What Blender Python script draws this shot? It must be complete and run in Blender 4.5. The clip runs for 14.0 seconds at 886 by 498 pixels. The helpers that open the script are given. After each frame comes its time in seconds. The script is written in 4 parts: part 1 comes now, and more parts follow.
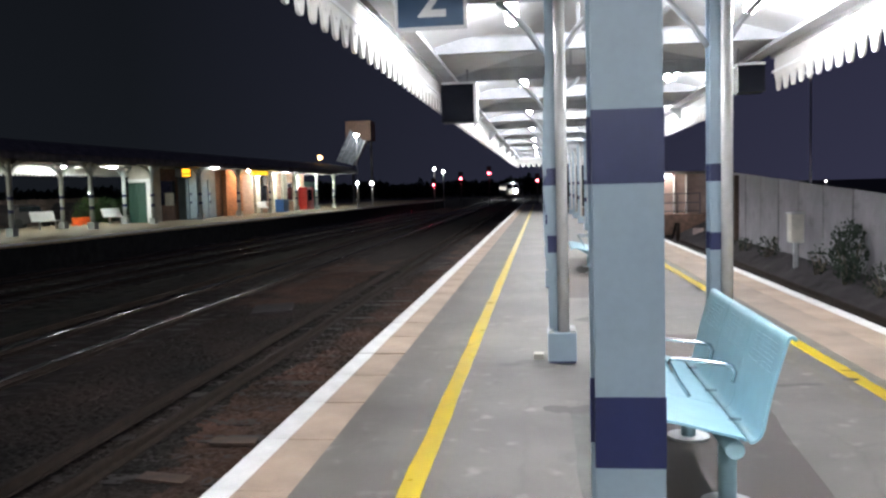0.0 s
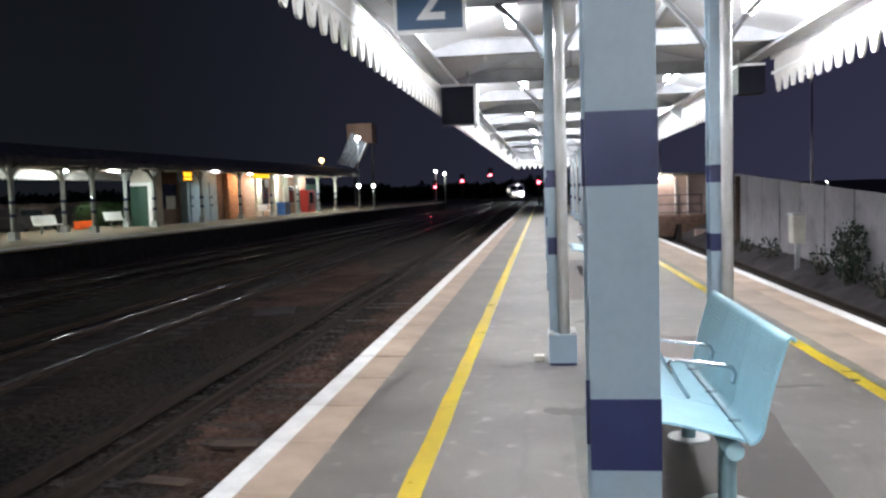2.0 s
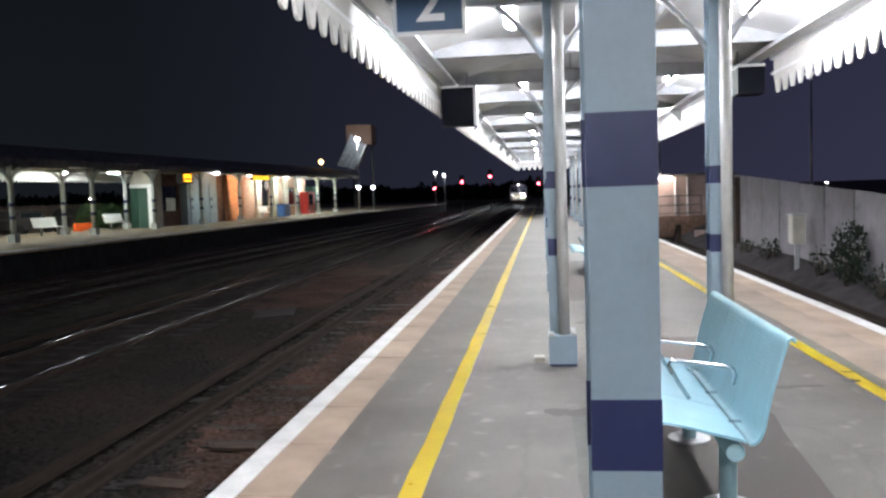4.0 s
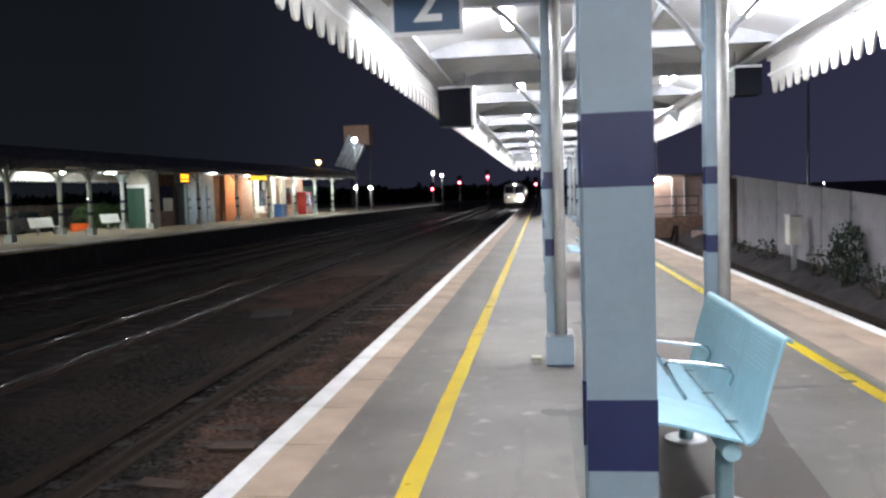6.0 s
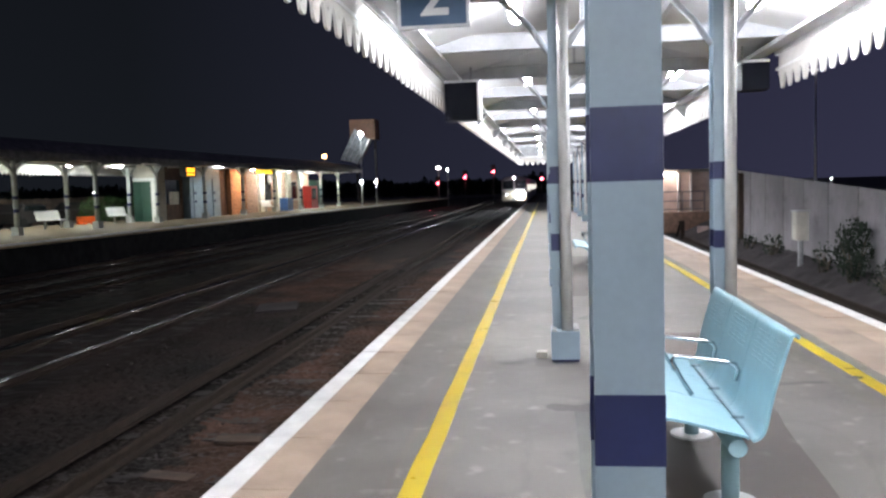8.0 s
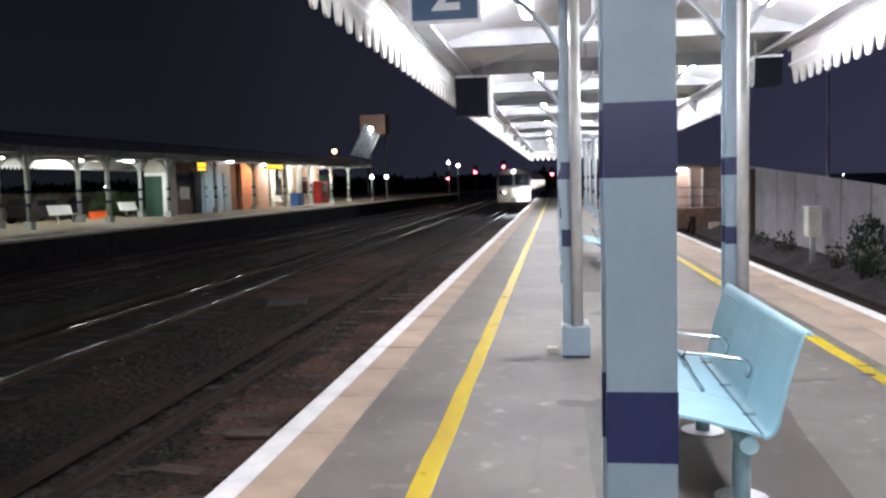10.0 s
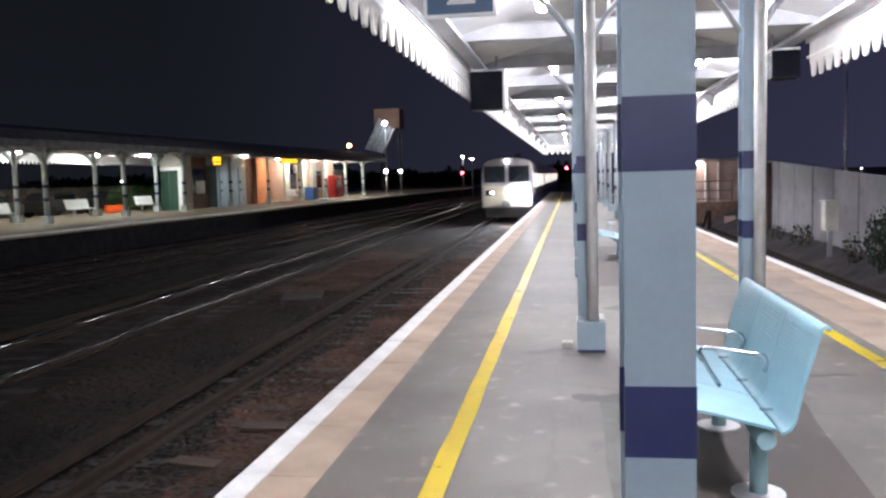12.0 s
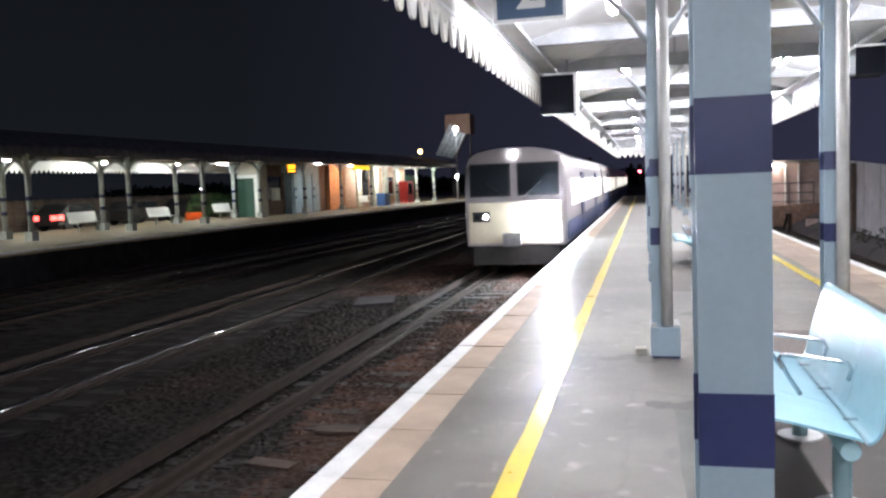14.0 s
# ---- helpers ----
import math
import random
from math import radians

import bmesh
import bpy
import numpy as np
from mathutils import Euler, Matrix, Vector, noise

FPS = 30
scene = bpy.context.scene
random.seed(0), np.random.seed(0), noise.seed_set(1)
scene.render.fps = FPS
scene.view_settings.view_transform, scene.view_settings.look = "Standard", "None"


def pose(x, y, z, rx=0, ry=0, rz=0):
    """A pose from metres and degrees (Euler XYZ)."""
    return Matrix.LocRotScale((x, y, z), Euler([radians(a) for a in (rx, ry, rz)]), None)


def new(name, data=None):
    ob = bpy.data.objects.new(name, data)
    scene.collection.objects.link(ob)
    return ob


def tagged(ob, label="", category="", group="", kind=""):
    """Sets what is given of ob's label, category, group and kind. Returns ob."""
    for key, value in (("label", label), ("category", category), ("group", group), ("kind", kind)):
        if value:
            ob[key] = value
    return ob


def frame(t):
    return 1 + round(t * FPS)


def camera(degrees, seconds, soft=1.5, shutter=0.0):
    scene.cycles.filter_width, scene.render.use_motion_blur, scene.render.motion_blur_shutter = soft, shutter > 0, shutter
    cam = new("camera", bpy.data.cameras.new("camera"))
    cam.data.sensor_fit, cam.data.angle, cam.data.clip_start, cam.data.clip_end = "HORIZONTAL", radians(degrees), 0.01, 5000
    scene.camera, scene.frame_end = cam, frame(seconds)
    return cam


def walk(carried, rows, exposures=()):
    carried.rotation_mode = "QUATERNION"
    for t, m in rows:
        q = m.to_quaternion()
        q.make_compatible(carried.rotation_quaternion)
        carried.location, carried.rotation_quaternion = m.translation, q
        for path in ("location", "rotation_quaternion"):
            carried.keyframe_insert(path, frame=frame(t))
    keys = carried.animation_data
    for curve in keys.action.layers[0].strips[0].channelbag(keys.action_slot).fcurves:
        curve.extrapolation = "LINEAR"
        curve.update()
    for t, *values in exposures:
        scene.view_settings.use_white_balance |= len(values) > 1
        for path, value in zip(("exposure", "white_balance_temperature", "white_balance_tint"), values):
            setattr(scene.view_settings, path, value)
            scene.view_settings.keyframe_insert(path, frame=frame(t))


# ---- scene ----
PATH = [
    (0, pose(-0.0128, 0.0014, 1.5497, 85.851, 1.561, 6.761)),
    (0.5, pose(-0.0111, 0.0028, 1.5505, 85.899, 1.532, 6.729)),
    (1, pose(-0.0083, 0.0031, 1.5500, 86.154, 1.586, 6.808)),
    (1.5, pose(-0.0027, 0.0031, 1.5504, 86.119, 1.711, 6.899)),
    (2, pose(0.0024, 0.0028, 1.5501, 86.007, 1.807, 6.869)),
    (2.5, pose(0.0021, 0.0003, 1.5496, 85.929, 1.722, 6.692)),
    (3, pose(0.0000, -0.0000, 1.5500, 86.064, 1.790, 6.797)),
    (5.5, pose(0.0034, -0.0014, 1.5491, 86.122, 1.996, 6.811)),
    (6, pose(0.0036, -0.0014, 1.5496, 86.124, 1.854, 6.680)),
    (6.5, pose(0.0027, -0.0010, 1.5508, 86.117, 1.785, 6.814)),
    (7, pose(0.0006, 0.0011, 1.5485, 86.036, 1.703, 6.911)),
    (9.5, pose(-0.0043, 0.0027, 1.5488, 85.450, 1.622, 7.504)),
    (10, pose(-0.0065, 0.0044, 1.5495, 85.449, 1.560, 7.755)),
    (10.5, pose(-0.0100, 0.0044, 1.5498, 85.448, 1.583, 8.002)),
    (11, pose(-0.0129, 0.0045, 1.5502, 85.315, 1.613, 8.303)),
    (11.5, pose(-0.0155, 0.0037, 1.5495, 85.179, 1.646, 8.488)),
    (12, pose(-0.0142, 0.0019, 1.5498, 85.072, 1.609, 8.724)),
    (12.5, pose(-0.0139, 0.0012, 1.5504, 85.383, 1.893, 9.270)),
    (13, pose(-0.0137, -0.0014, 1.5517, 85.496, 1.918, 10.646)),
    (13.5, pose(-0.0125, -0.0040, 1.5495, 85.465, 1.999, 11.776)),
    (14, pose(-0.0090, -0.0039, 1.5497, 85.585, 2.206, 13.576)),
]
# the picture turns slightly magenta as the headlight comes near
TINTS = [(0, 0.18, 6500, 10), (3, 0.18, 6500, 10), (6.5, 0.19, 6500, 11), (9.5, 0.20, 6500, 13), (11, 0.21, 6500, 15), (12.5, 0.21, 6500, 16), (14, 0.21, 6500, 13)]
cam = camera(56.0, 14.0, soft=2.5)
walk(cam, PATH, TINTS)

# ---- night sky and lamps ----
world = bpy.data.worlds.new("night_sky")
scene.world = world
world.use_nodes = True
wn, wl = world.node_tree.nodes, world.node_tree.links
bg = wn["Background"]
coord = wn.new("ShaderNodeTexCoord")
sep = wn.new("ShaderNodeSeparateXYZ")
wl.new(coord.outputs["Generated"], sep.inputs[0])
height = wn.new("ShaderNodeValToRGB")
height.color_ramp.elements[0].position, height.color_ramp.elements[0].color = 0.0, (1, 1, 1, 1)
height.color_ramp.elements[1].position, height.color_ramp.elements[1].color = 0.6, (0.45, 0.45, 0.5, 1)
wl.new(sep.outputs["Z"], height.inputs[0])
town = wn.new("ShaderNodeMapRange")
town.inputs["From Min"].default_value, town.inputs["From Max"].default_value = -0.45, 0.45
wl.new(sep.outputs["X"], town.inputs["Value"])
side_glow = wn.new("ShaderNodeValToRGB")
side_glow.color_ramp.elements[0].color = (0.0074, 0.0090, 0.0120, 1)
side_glow.color_ramp.elements[1].color = (0.0300, 0.0305, 0.0600, 1)
wl.new(town.outputs[0], side_glow.inputs[0])
sky_mix = wn.new("ShaderNodeMix")
sky_mix.data_type, sky_mix.blend_type = "RGBA", "MULTIPLY"
sky_mix.inputs["Factor"].default_value = 1
wl.new(side_glow.outputs[0], sky_mix.inputs["A"])
wl.new(height.outputs[0], sky_mix.inputs["B"])
wl.new(sky_mix.outputs["Result"], bg.inputs["Color"])
bg.inputs["Strength"].default_value = 1.0

LAMP_Y = [-2.7, 2.7, 8.1, 13.5, 18.9, 24.3, 29.7, 35.1, 40.5, 45.9]
LAMP_Z = 3.24


# ---- materials ----
def mat(name, colour, rough=0.6, metal=0.0, vary=0.15, scale=6.0, fine=60.0, bump=0.15, other=None, spec=0.5, per_object=0.0):
    m = bpy.data.materials.new(name)
    m.use_nodes = True
    n, l = m.node_tree.nodes, m.node_tree.links
    b = n["Principled BSDF"]
    tc = n.new("ShaderNodeTexCoord")
    big = n.new("ShaderNodeTexNoise")
    big.inputs["Scale"].default_value, big.inputs["Detail"].default_value = scale, 5
    small = n.new("ShaderNodeTexNoise")
    small.inputs["Scale"].default_value, small.inputs["Detail"].default_value = fine, 3
    l.new(tc.outputs["Object"], big.inputs["Vector"])
    l.new(tc.outputs["Object"], small.inputs["Vector"])
    r = n.new("ShaderNodeValToRGB")
    dark = tuple(c * (1 - 2 * vary) for c in (other or colour))
    light = tuple(min(1, c * (1 + vary)) for c in colour)
    r.color_ramp.elements[0].position, r.color_ramp.elements[0].color = 0.32, (*dark, 1)
    r.color_ramp.elements[1].position, r.color_ramp.elements[1].color = 0.68, (*light, 1)
    l.new(big.outputs["Fac"], r.inputs[0])
    mix = n.new("ShaderNodeMix")
    mix.data_type, mix.blend_type = "RGBA", "MULTIPLY"
    mix.inputs["Factor"].default_value = min(1, vary * 2.5)
    l.new(r.outputs[0], mix.inputs["A"])
    r2 = n.new("ShaderNodeValToRGB")
    r2.color_ramp.elements[0].position, r2.color_ramp.elements[0].color = 0.3, (0.55, 0.55, 0.55, 1)
    r2.color_ramp.elements[1].position, r2.color_ramp.elements[1].color = 0.7, (1, 1, 1, 1)
    l.new(small.outputs["Fac"], r2.inputs[0])
    l.new(r2.outputs[0], mix.inputs["B"])
    out = mix.outputs["Result"]
    if per_object:
        info = n.new("ShaderNodeObjectInfo")
        hsv = n.new("ShaderNodeHueSaturation")
        mr = n.new("ShaderNodeMapRange")
        mr.inputs["To Min"].default_value, mr.inputs["To Max"].default_value = 1 - per_object, 1 + per_object
        l.new(info.outputs["Random"], mr.inputs["Value"])
        l.new(mr.outputs[0], hsv.inputs["Value"])
        l.new(out, hsv.inputs["Color"])
        out = hsv.outputs[0]
    l.new(out, b.inputs["Base Color"])
    b.inputs["Metallic"].default_value = metal
    b.inputs["Specular IOR Level"].default_value = spec
    rr = n.new("ShaderNodeMapRange")
    rr.inputs["To Min"].default_value, rr.inputs["To Max"].default_value = max(0.03, rough - 0.12), min(1, rough + 0.12)
    l.new(big.outputs["Fac"], rr.inputs["Value"])
    l.new(rr.outputs[0], b.inputs["Roughness"])
    if bump:
        bp = n.new("ShaderNodeBump")
        bp.inputs["Strength"].default_value, bp.inputs["Distance"].default_value = bump, 0.01
        l.new(small.outputs["Fac"], bp.inputs["Height"])
        l.new(bp.outputs[0], b.inputs["Normal"])
    return m


def even_gloss(m, rough):
    b = m.node_tree.nodes["Principled BSDF"]
    for link in list(b.inputs["Roughness"].links):
        m.node_tree.links.remove(link)
    b.inputs["Roughness"].default_value = rough
    return m


def glow(name, colour, strength):
    m = bpy.data.materials.new(name)
    m.use_nodes = True
    b = m.node_tree.nodes["Principled BSDF"]
    b.inputs["Base Color"].default_value = (*(min(0.8, c) for c in colour), 1)
    b.inputs["Emission Color"].default_value = (*colour, 1)
    b.inputs["Emission Strength"].default_value = strength
    return m


ASPHALT = mat("asphalt", (0.136, 0.128, 0.112), 0.56, 0, 0.19, 0.8, 110, 0.45, other=(0.108, 0.090, 0.076))
ASPHALT_BROWN = mat("brown_asphalt", (0.080, 0.064, 0.055), 0.65, 0, 0.15, 1.6, 130, 0.35)


def worn(m, stain=0.45, crack=0.6, scuff=0.35):
    n, l = m.node_tree.nodes, m.node_tree.links
    b = n["Principled BSDF"]
    source = b.inputs["Base Color"].links[0].from_socket
    tc = n.new("ShaderNodeTexCoord")

    def layer(factor, colour, amount, mode):
        nonlocal source
        mul = n.new("ShaderNodeMath")
        mul.operation = "MULTIPLY"
        mul.inputs[1].default_value = amount
        l.new(factor, mul.inputs[0])
        mix = n.new("ShaderNodeMix")
        mix.data_type, mix.blend_type = "RGBA", mode
        mix.inputs["B"].default_value = (*colour, 1)
        l.new(mul.outputs[0], mix.inputs["Factor"])
        l.new(source, mix.inputs["A"])
        source = mix.outputs["Result"]

    def band(value, lo, hi):
        r = n.new("ShaderNodeMapRange")
        r.interpolation_type = "SMOOTHSTEP"
        r.inputs["From Min"].default_value, r.inputs["From Max"].default_value = lo, hi
        l.new(value, r.inputs["Value"])
        return r.outputs[0]

    blot = n.new("ShaderNodeTexNoise")
    blot.inputs["Scale"].default_value, blot.inputs["Detail"].default_value, blot.inputs["Distortion"].default_value = 1.7, 6, 0.6
    l.new(tc.outputs["Object"], blot.inputs["Vector"])
    layer(band(blot.outputs["Fac"], 0.60, 0.74), (0.05, 0.045, 0.04), stain, "MIX")
    speck = n.new("ShaderNodeTexNoise")
    speck.inputs["Scale"].default_value, speck.inputs["Detail"].default_value = 5.5, 8
    l.new(tc.outputs["Object"], speck.inputs["Vector"])
    layer(band(speck.outputs["Fac"], 0.58, 0.75), (0.36, 0.35, 0.32), scuff, "MIX")
    cell = n.new("ShaderNodeTexVoronoi")
    cell.feature = "DISTANCE_TO_EDGE"
    cell.inputs["Scale"].default_value = 0.55
    warp = n.new("ShaderNodeMix")
    warp.data_type = "VECTOR"
    warp.inputs["Factor"].default_value = 0.12
    l.new(tc.outputs["Object"], warp.inputs["A"])
    l.new(speck.outputs["Color"], warp.inputs["B"])
    l.new(warp.outputs["Result"], cell.inputs["Vector"])
    layer(band(cell.outputs["Distance"], 0.012, 0.0), (0.05, 0.045, 0.04), crack, "MIX")
    l.new(source, b.inputs["Base Color"])
    return m


worn(ASPHALT, 0.50, 0.24, 0.36)
worn(ASPHALT_BROWN, 0.4, 0.15, 0.12)
TAN_PAVING = mat("tan_concrete", (0.30, 0.235, 0.185), 0.7, 0, 0.14, 1.6, 90, 0.3)
worn(TAN_PAVING, 0.35, 0.05, 0.2)
DARK_ASPHALT = mat("dark_grey_asphalt", (0.092, 0.093, 0.080), 0.6, 0, 0.25, 3, 90, 0.4)
STAIN = mat("damp_stain", (0.068, 0.062, 0.053), 0.60, 0, 0.15, 3, 90, 0.3)
COPING = mat("coping_stone", (0.40, 0.30, 0.225), 0.7, 0, 0.14, 2.2, 90, 0.3, per_object=0.10)
worn(COPING, 0.40, 0.05, 0.25)
WHITE_LINE = mat("white_line_paint", (0.76, 0.76, 0.75), 0.5, 0, 0.10, 4, 60, 0.15)
YELLOW_LINE = mat("yellow_line_paint", (0.56, 0.40, 0.018), 0.32, 0, 0.06, 5, 80, 0.2)
worn(WHITE_LINE, 0.14, 0.03, 0.0)
worn(YELLOW_LINE, 0.22, 0.15, 0.0)
BALLAST_BROWN = mat("reddish_brown_ballast", (0.064, 0.034, 0.024), 0.95, 0, 0.22, 0.9, 38, 1.0, other=(0.026, 0.018, 0.014), spec=0.2)
BALLAST = mat("dark_ballast", (0.024, 0.0165, 0.0138), 0.95, 0, 0.22, 0.5, 38, 1.0, other=(0.0115, 0.0100, 0.0090), spec=0.2)
BANK = mat("dark_earth_bank", (0.040, 0.034, 0.036), 0.95, 0, 0.25, 0.8, 30, 0.8, spec=0.2)
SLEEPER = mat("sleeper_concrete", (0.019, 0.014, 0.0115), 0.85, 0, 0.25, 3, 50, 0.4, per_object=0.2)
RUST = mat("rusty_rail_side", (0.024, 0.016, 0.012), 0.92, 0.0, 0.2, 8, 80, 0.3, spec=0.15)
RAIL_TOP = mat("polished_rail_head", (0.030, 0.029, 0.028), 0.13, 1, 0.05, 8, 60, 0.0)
even_gloss(RAIL_TOP, 0.055)
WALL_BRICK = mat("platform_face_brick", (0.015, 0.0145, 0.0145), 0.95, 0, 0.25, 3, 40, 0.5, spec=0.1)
COLUMN = mat("blue_grey_column_paint", (0.285, 0.370, 0.435), 0.45, 0, 0.05, 4, 55, 0.05)
worn(COLUMN, 0.10, 0.0, 0.10)
BAND = mat("navy_band_paint", (0.012, 0.0185, 0.082), 0.45, 0, 0.08, 5, 50, 0.03)
PIPE = mat("pale_grey_pipe_paint", (0.60, 0.60, 0.585), 0.20, 0, 0.07, 5, 50, 0.1)
WHITE_PAINT = mat("white_canopy_paint", (0.78, 0.78, 0.78), 0.5, 0, 0.06, 3, 40, 0.12)
VALANCE = mat("aged_valance_paint", (0.64, 0.62, 0.59), 0.55, 0, 0.10, 2.5, 40, 0.15)
CEILING = mat("white_canopy_boards", (0.82, 0.82, 0.83), 0.6, 0, 0.04, 2, 30, 0.15)
BEAM = mat("grey_beam_paint", (0.50, 0.51, 0.53), 0.5, 0, 0.10, 3, 40, 0.15)
ROOF_TOP = mat("dark_roof_sheet", (0.22, 0.21, 0.20), 0.8, 0, 0.2, 3, 40, 0.3)
TEAL = mat("teal_powder_coat", (0.200, 0.375, 0.445), 0.3, 0, 0.04, 8, 200, 0.0)
even_gloss(TEAL, 0.36)
TEAL_DARK = mat("teal_leg_paint", (0.25, 0.40, 0.44), 0.4, 0, 0.05, 8, 100, 0.08)
CHROME = mat("chrome", (0.55, 0.56, 0.58), 0.16, 1, 0.03, 9, 60, 0.03)
SIGN_BLUE = mat("sign_blue_enamel", (0.055, 0.105, 0.19), 0.35, 0, 0.04, 6, 60, 0.03)
SIGN_WHITE = mat("sign_white_enamel", (0.80, 0.80, 0.80), 0.4, 0, 0.03, 6, 60, 0.03)
SCREEN_CASE = mat("dark_display_case", (0.006, 0.007, 0.012), 0.6, 0, 0.08, 6, 60, 0.06, spec=0.08)
STEEL = mat("galvanised_steel", (0.45, 0.46, 0.47), 0.42, 0.7, 0.10, 8, 60, 0.1)
BLACK = mat("black_rubber", (0.02, 0.02, 0.02), 0.7, 0, 0.1, 8, 60, 0.1)
FENCE = mat("weathered_fence_panel", (0.205, 0.193, 0.205), 0.85, 0, 0.10, 1.3, 40, 0.25, per_object=0.06)
worn(FENCE, 0.3, 0.0, 0.05)
FENCE_POST = mat("fence_post", (0.17, 0.16, 0.165), 0.85, 0, 0.15, 3, 40, 0.3)
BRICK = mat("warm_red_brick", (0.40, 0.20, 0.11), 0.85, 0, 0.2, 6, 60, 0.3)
PINK_BRICK = mat("pinkish_brick", (0.42, 0.27, 0.20), 0.85, 0, 0.2, 5, 60, 0.3)
RENDER_WALL = mat("cream_render", (0.55, 0.52, 0.45), 0.8, 0, 0.12, 2, 40, 0.2)
DOOR_BLUE = mat("pale_blue_door", (0.30, 0.40, 0.48), 0.5, 0, 0.08, 3, 40, 0.1)
FAR_COLUMN = mat("far_column_paint", (0.40, 0.43, 0.42), 0.5, 0, 0.08, 4, 40, 0.1)
FAR_GIRDER = mat("grey_girder_paint", (0.22, 0.22, 0.22), 0.6, 0, 0.1, 3, 40, 0.1)
FAR_EDGE = mat("golden_edge_slab", (0.38, 0.29, 0.155), 0.75, 0, 0.15, 2, 60, 0.3)
FAR_PAVING = mat("tan_paving", (0.175, 0.13, 0.075), 0.75, 0, 0.15, 2, 60, 0.3)
RED_PAINT = mat("red_paint", (0.50, 0.025, 0.02), 0.4, 0, 0.08, 4, 40, 0.1)
ORANGE = mat("orange_barrier", (0.80, 0.12, 0.02), 0.5, 0, 0.10, 4, 40, 0.1)
BLUE_BIN = mat("blue_bin_plastic", (0.02, 0.08, 0.25), 0.5, 0, 0.08, 4, 40, 0.1)
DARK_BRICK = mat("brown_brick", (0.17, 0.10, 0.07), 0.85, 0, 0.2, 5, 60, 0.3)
GREEN_PAINT = mat("dark_green_paint", (0.014, 0.060, 0.040), 0.5, 0, 0.08, 4, 40, 0.1)
OLD_TIMBER = mat("sleeper_timber", (0.060, 0.036, 0.025), 0.9, 0, 0.25, 6, 60, 0.4)
TIMBER = mat("weathered_timber", (0.30, 0.225, 0.17), 0.85, 0, 0.2, 4, 40, 0.3, per_object=0.2)
BEIGE = mat("beige_render", (0.40, 0.30, 0.27), 0.85, 0, 0.12, 2, 40, 0.2)
SLATE = mat("pale_slate", (0.30, 0.33, 0.36), 0.7, 0, 0.25, 2.5, 30, 0.4)
LEAF = mat("dark_leaf", (0.028, 0.040, 0.027), 0.85, 0, 0.25, 6, 40, 0.1, spec=0.15)
HEDGE = mat("hedge_leaf", (0.060, 0.125, 0.035), 0.6, 0, 0.25, 6, 40, 0.1)
BARK = mat("bark", (0.09, 0.07, 0.05), 0.9, 0, 0.2, 6, 40, 0.4)
GROUND = mat("dark_ground", (0.035, 0.032, 0.028), 0.95, 0, 0.25, 0.6, 20, 0.5)
CAR_PAINT = mat("dark_car_paint", (0.05, 0.045, 0.045), 0.35, 0.2, 0.01, 4, 40, 0.03)
GLASS_DARK = mat("dark_window_glass", (0.015, 0.018, 0.022), 0.08, 0, 0.05, 4, 40, 0.0)
TRAIN_WHITE = mat("train_white_paint", (0.42, 0.39, 0.40), 0.35, 0, 0.06, 2, 40, 0.04)
TRAIN_YELLOW = mat("train_yellow_panel", (0.66, 0.60, 0.46), 0.4, 0, 0.06, 2, 40, 0.04)
TRAIN_BLUE = mat("train_blue_paint", (0.03, 0.05, 0.14), 0.35, 0, 0.06, 2, 40, 0.04)
TRAIN_GREY = mat("train_underframe", (0.05, 0.05, 0.05), 0.7, 0, 0.15, 4, 40, 0.2)

LAMP_GLOW = glow("lamp_diffuser_lit", (0.94, 0.965, 1.02), 235)
FILL_LAMP_GLOW = glow("fill_lamp_lit", (0.90, 1.0, 0.97), 190)
FAR_LAMP_GLOW = glow("far_lamp_lit", (0.93, 1.0, 0.90), 330)
WARM_LAMP_GLOW = glow("warm_lamp_lit", (1.0, 0.62, 0.34), 420)
GLOBE_GLOW = glow("globe_lamp_lit", (0.95, 1.0, 0.97), 60)
SODIUM_GLOW = glow("sodium_lamp_lit", (1.0, 0.55, 0.22), 12)
STRIP_GLOW = glow("strip_lamp_lit", (1.0, 0.86, 0.76), 60)
STREET_GLOW = glow("street_lamp_lit", (0.92, 0.97, 1.0), 160)
RED_GLOW = glow("red_signal_lit", (1.0, 0.07, 0.11), 45)
AMBER_GLOW = glow("amber_dot_matrix", (1.0, 0.42, 0.02), 3.2)
YELLOW_GLOW = glow("lit_yellow_sign", (1.0, 0.62, 0.03), 1.2)
HEAD_GLOW = glow("train_headlight_lit", (0.86, 0.93, 1.0), 4000)
MARKER_GLOW = glow("train_marker_lit", (0.95, 0.97, 1.0), 40)
SALOON_GLOW = glow("train_saloon_window_lit", (1.0, 0.95, 0.85), 1.1)
TAIL_GLOW = glow("car_tail_light_lit", (1.0, 0.06, 0.05), 8)


# ---- mesh helpers ----
def box(bm, x0, x1, y0, y1, z0, z1):
    v = [bm.verts.new(p) for p in ((x0, y0, z0), (x1, y0, z0), (x1, y1, z0), (x0, y1, z0),
                                   (x0, y0, z1), (x1, y0, z1), (x1, y1, z1), (x0, y1, z1))]
    for f in ((3, 2, 1, 0), (4, 5, 6, 7), (0, 1, 5, 4), (1, 2, 6, 5), (2, 3, 7, 6), (3, 0, 4, 7)):
        bm.faces.new([v[i] for i in f])
    return v


def boxes(*rows):
    bm = bmesh.new()
    for r in rows:
        box(bm, *r)
    return bm


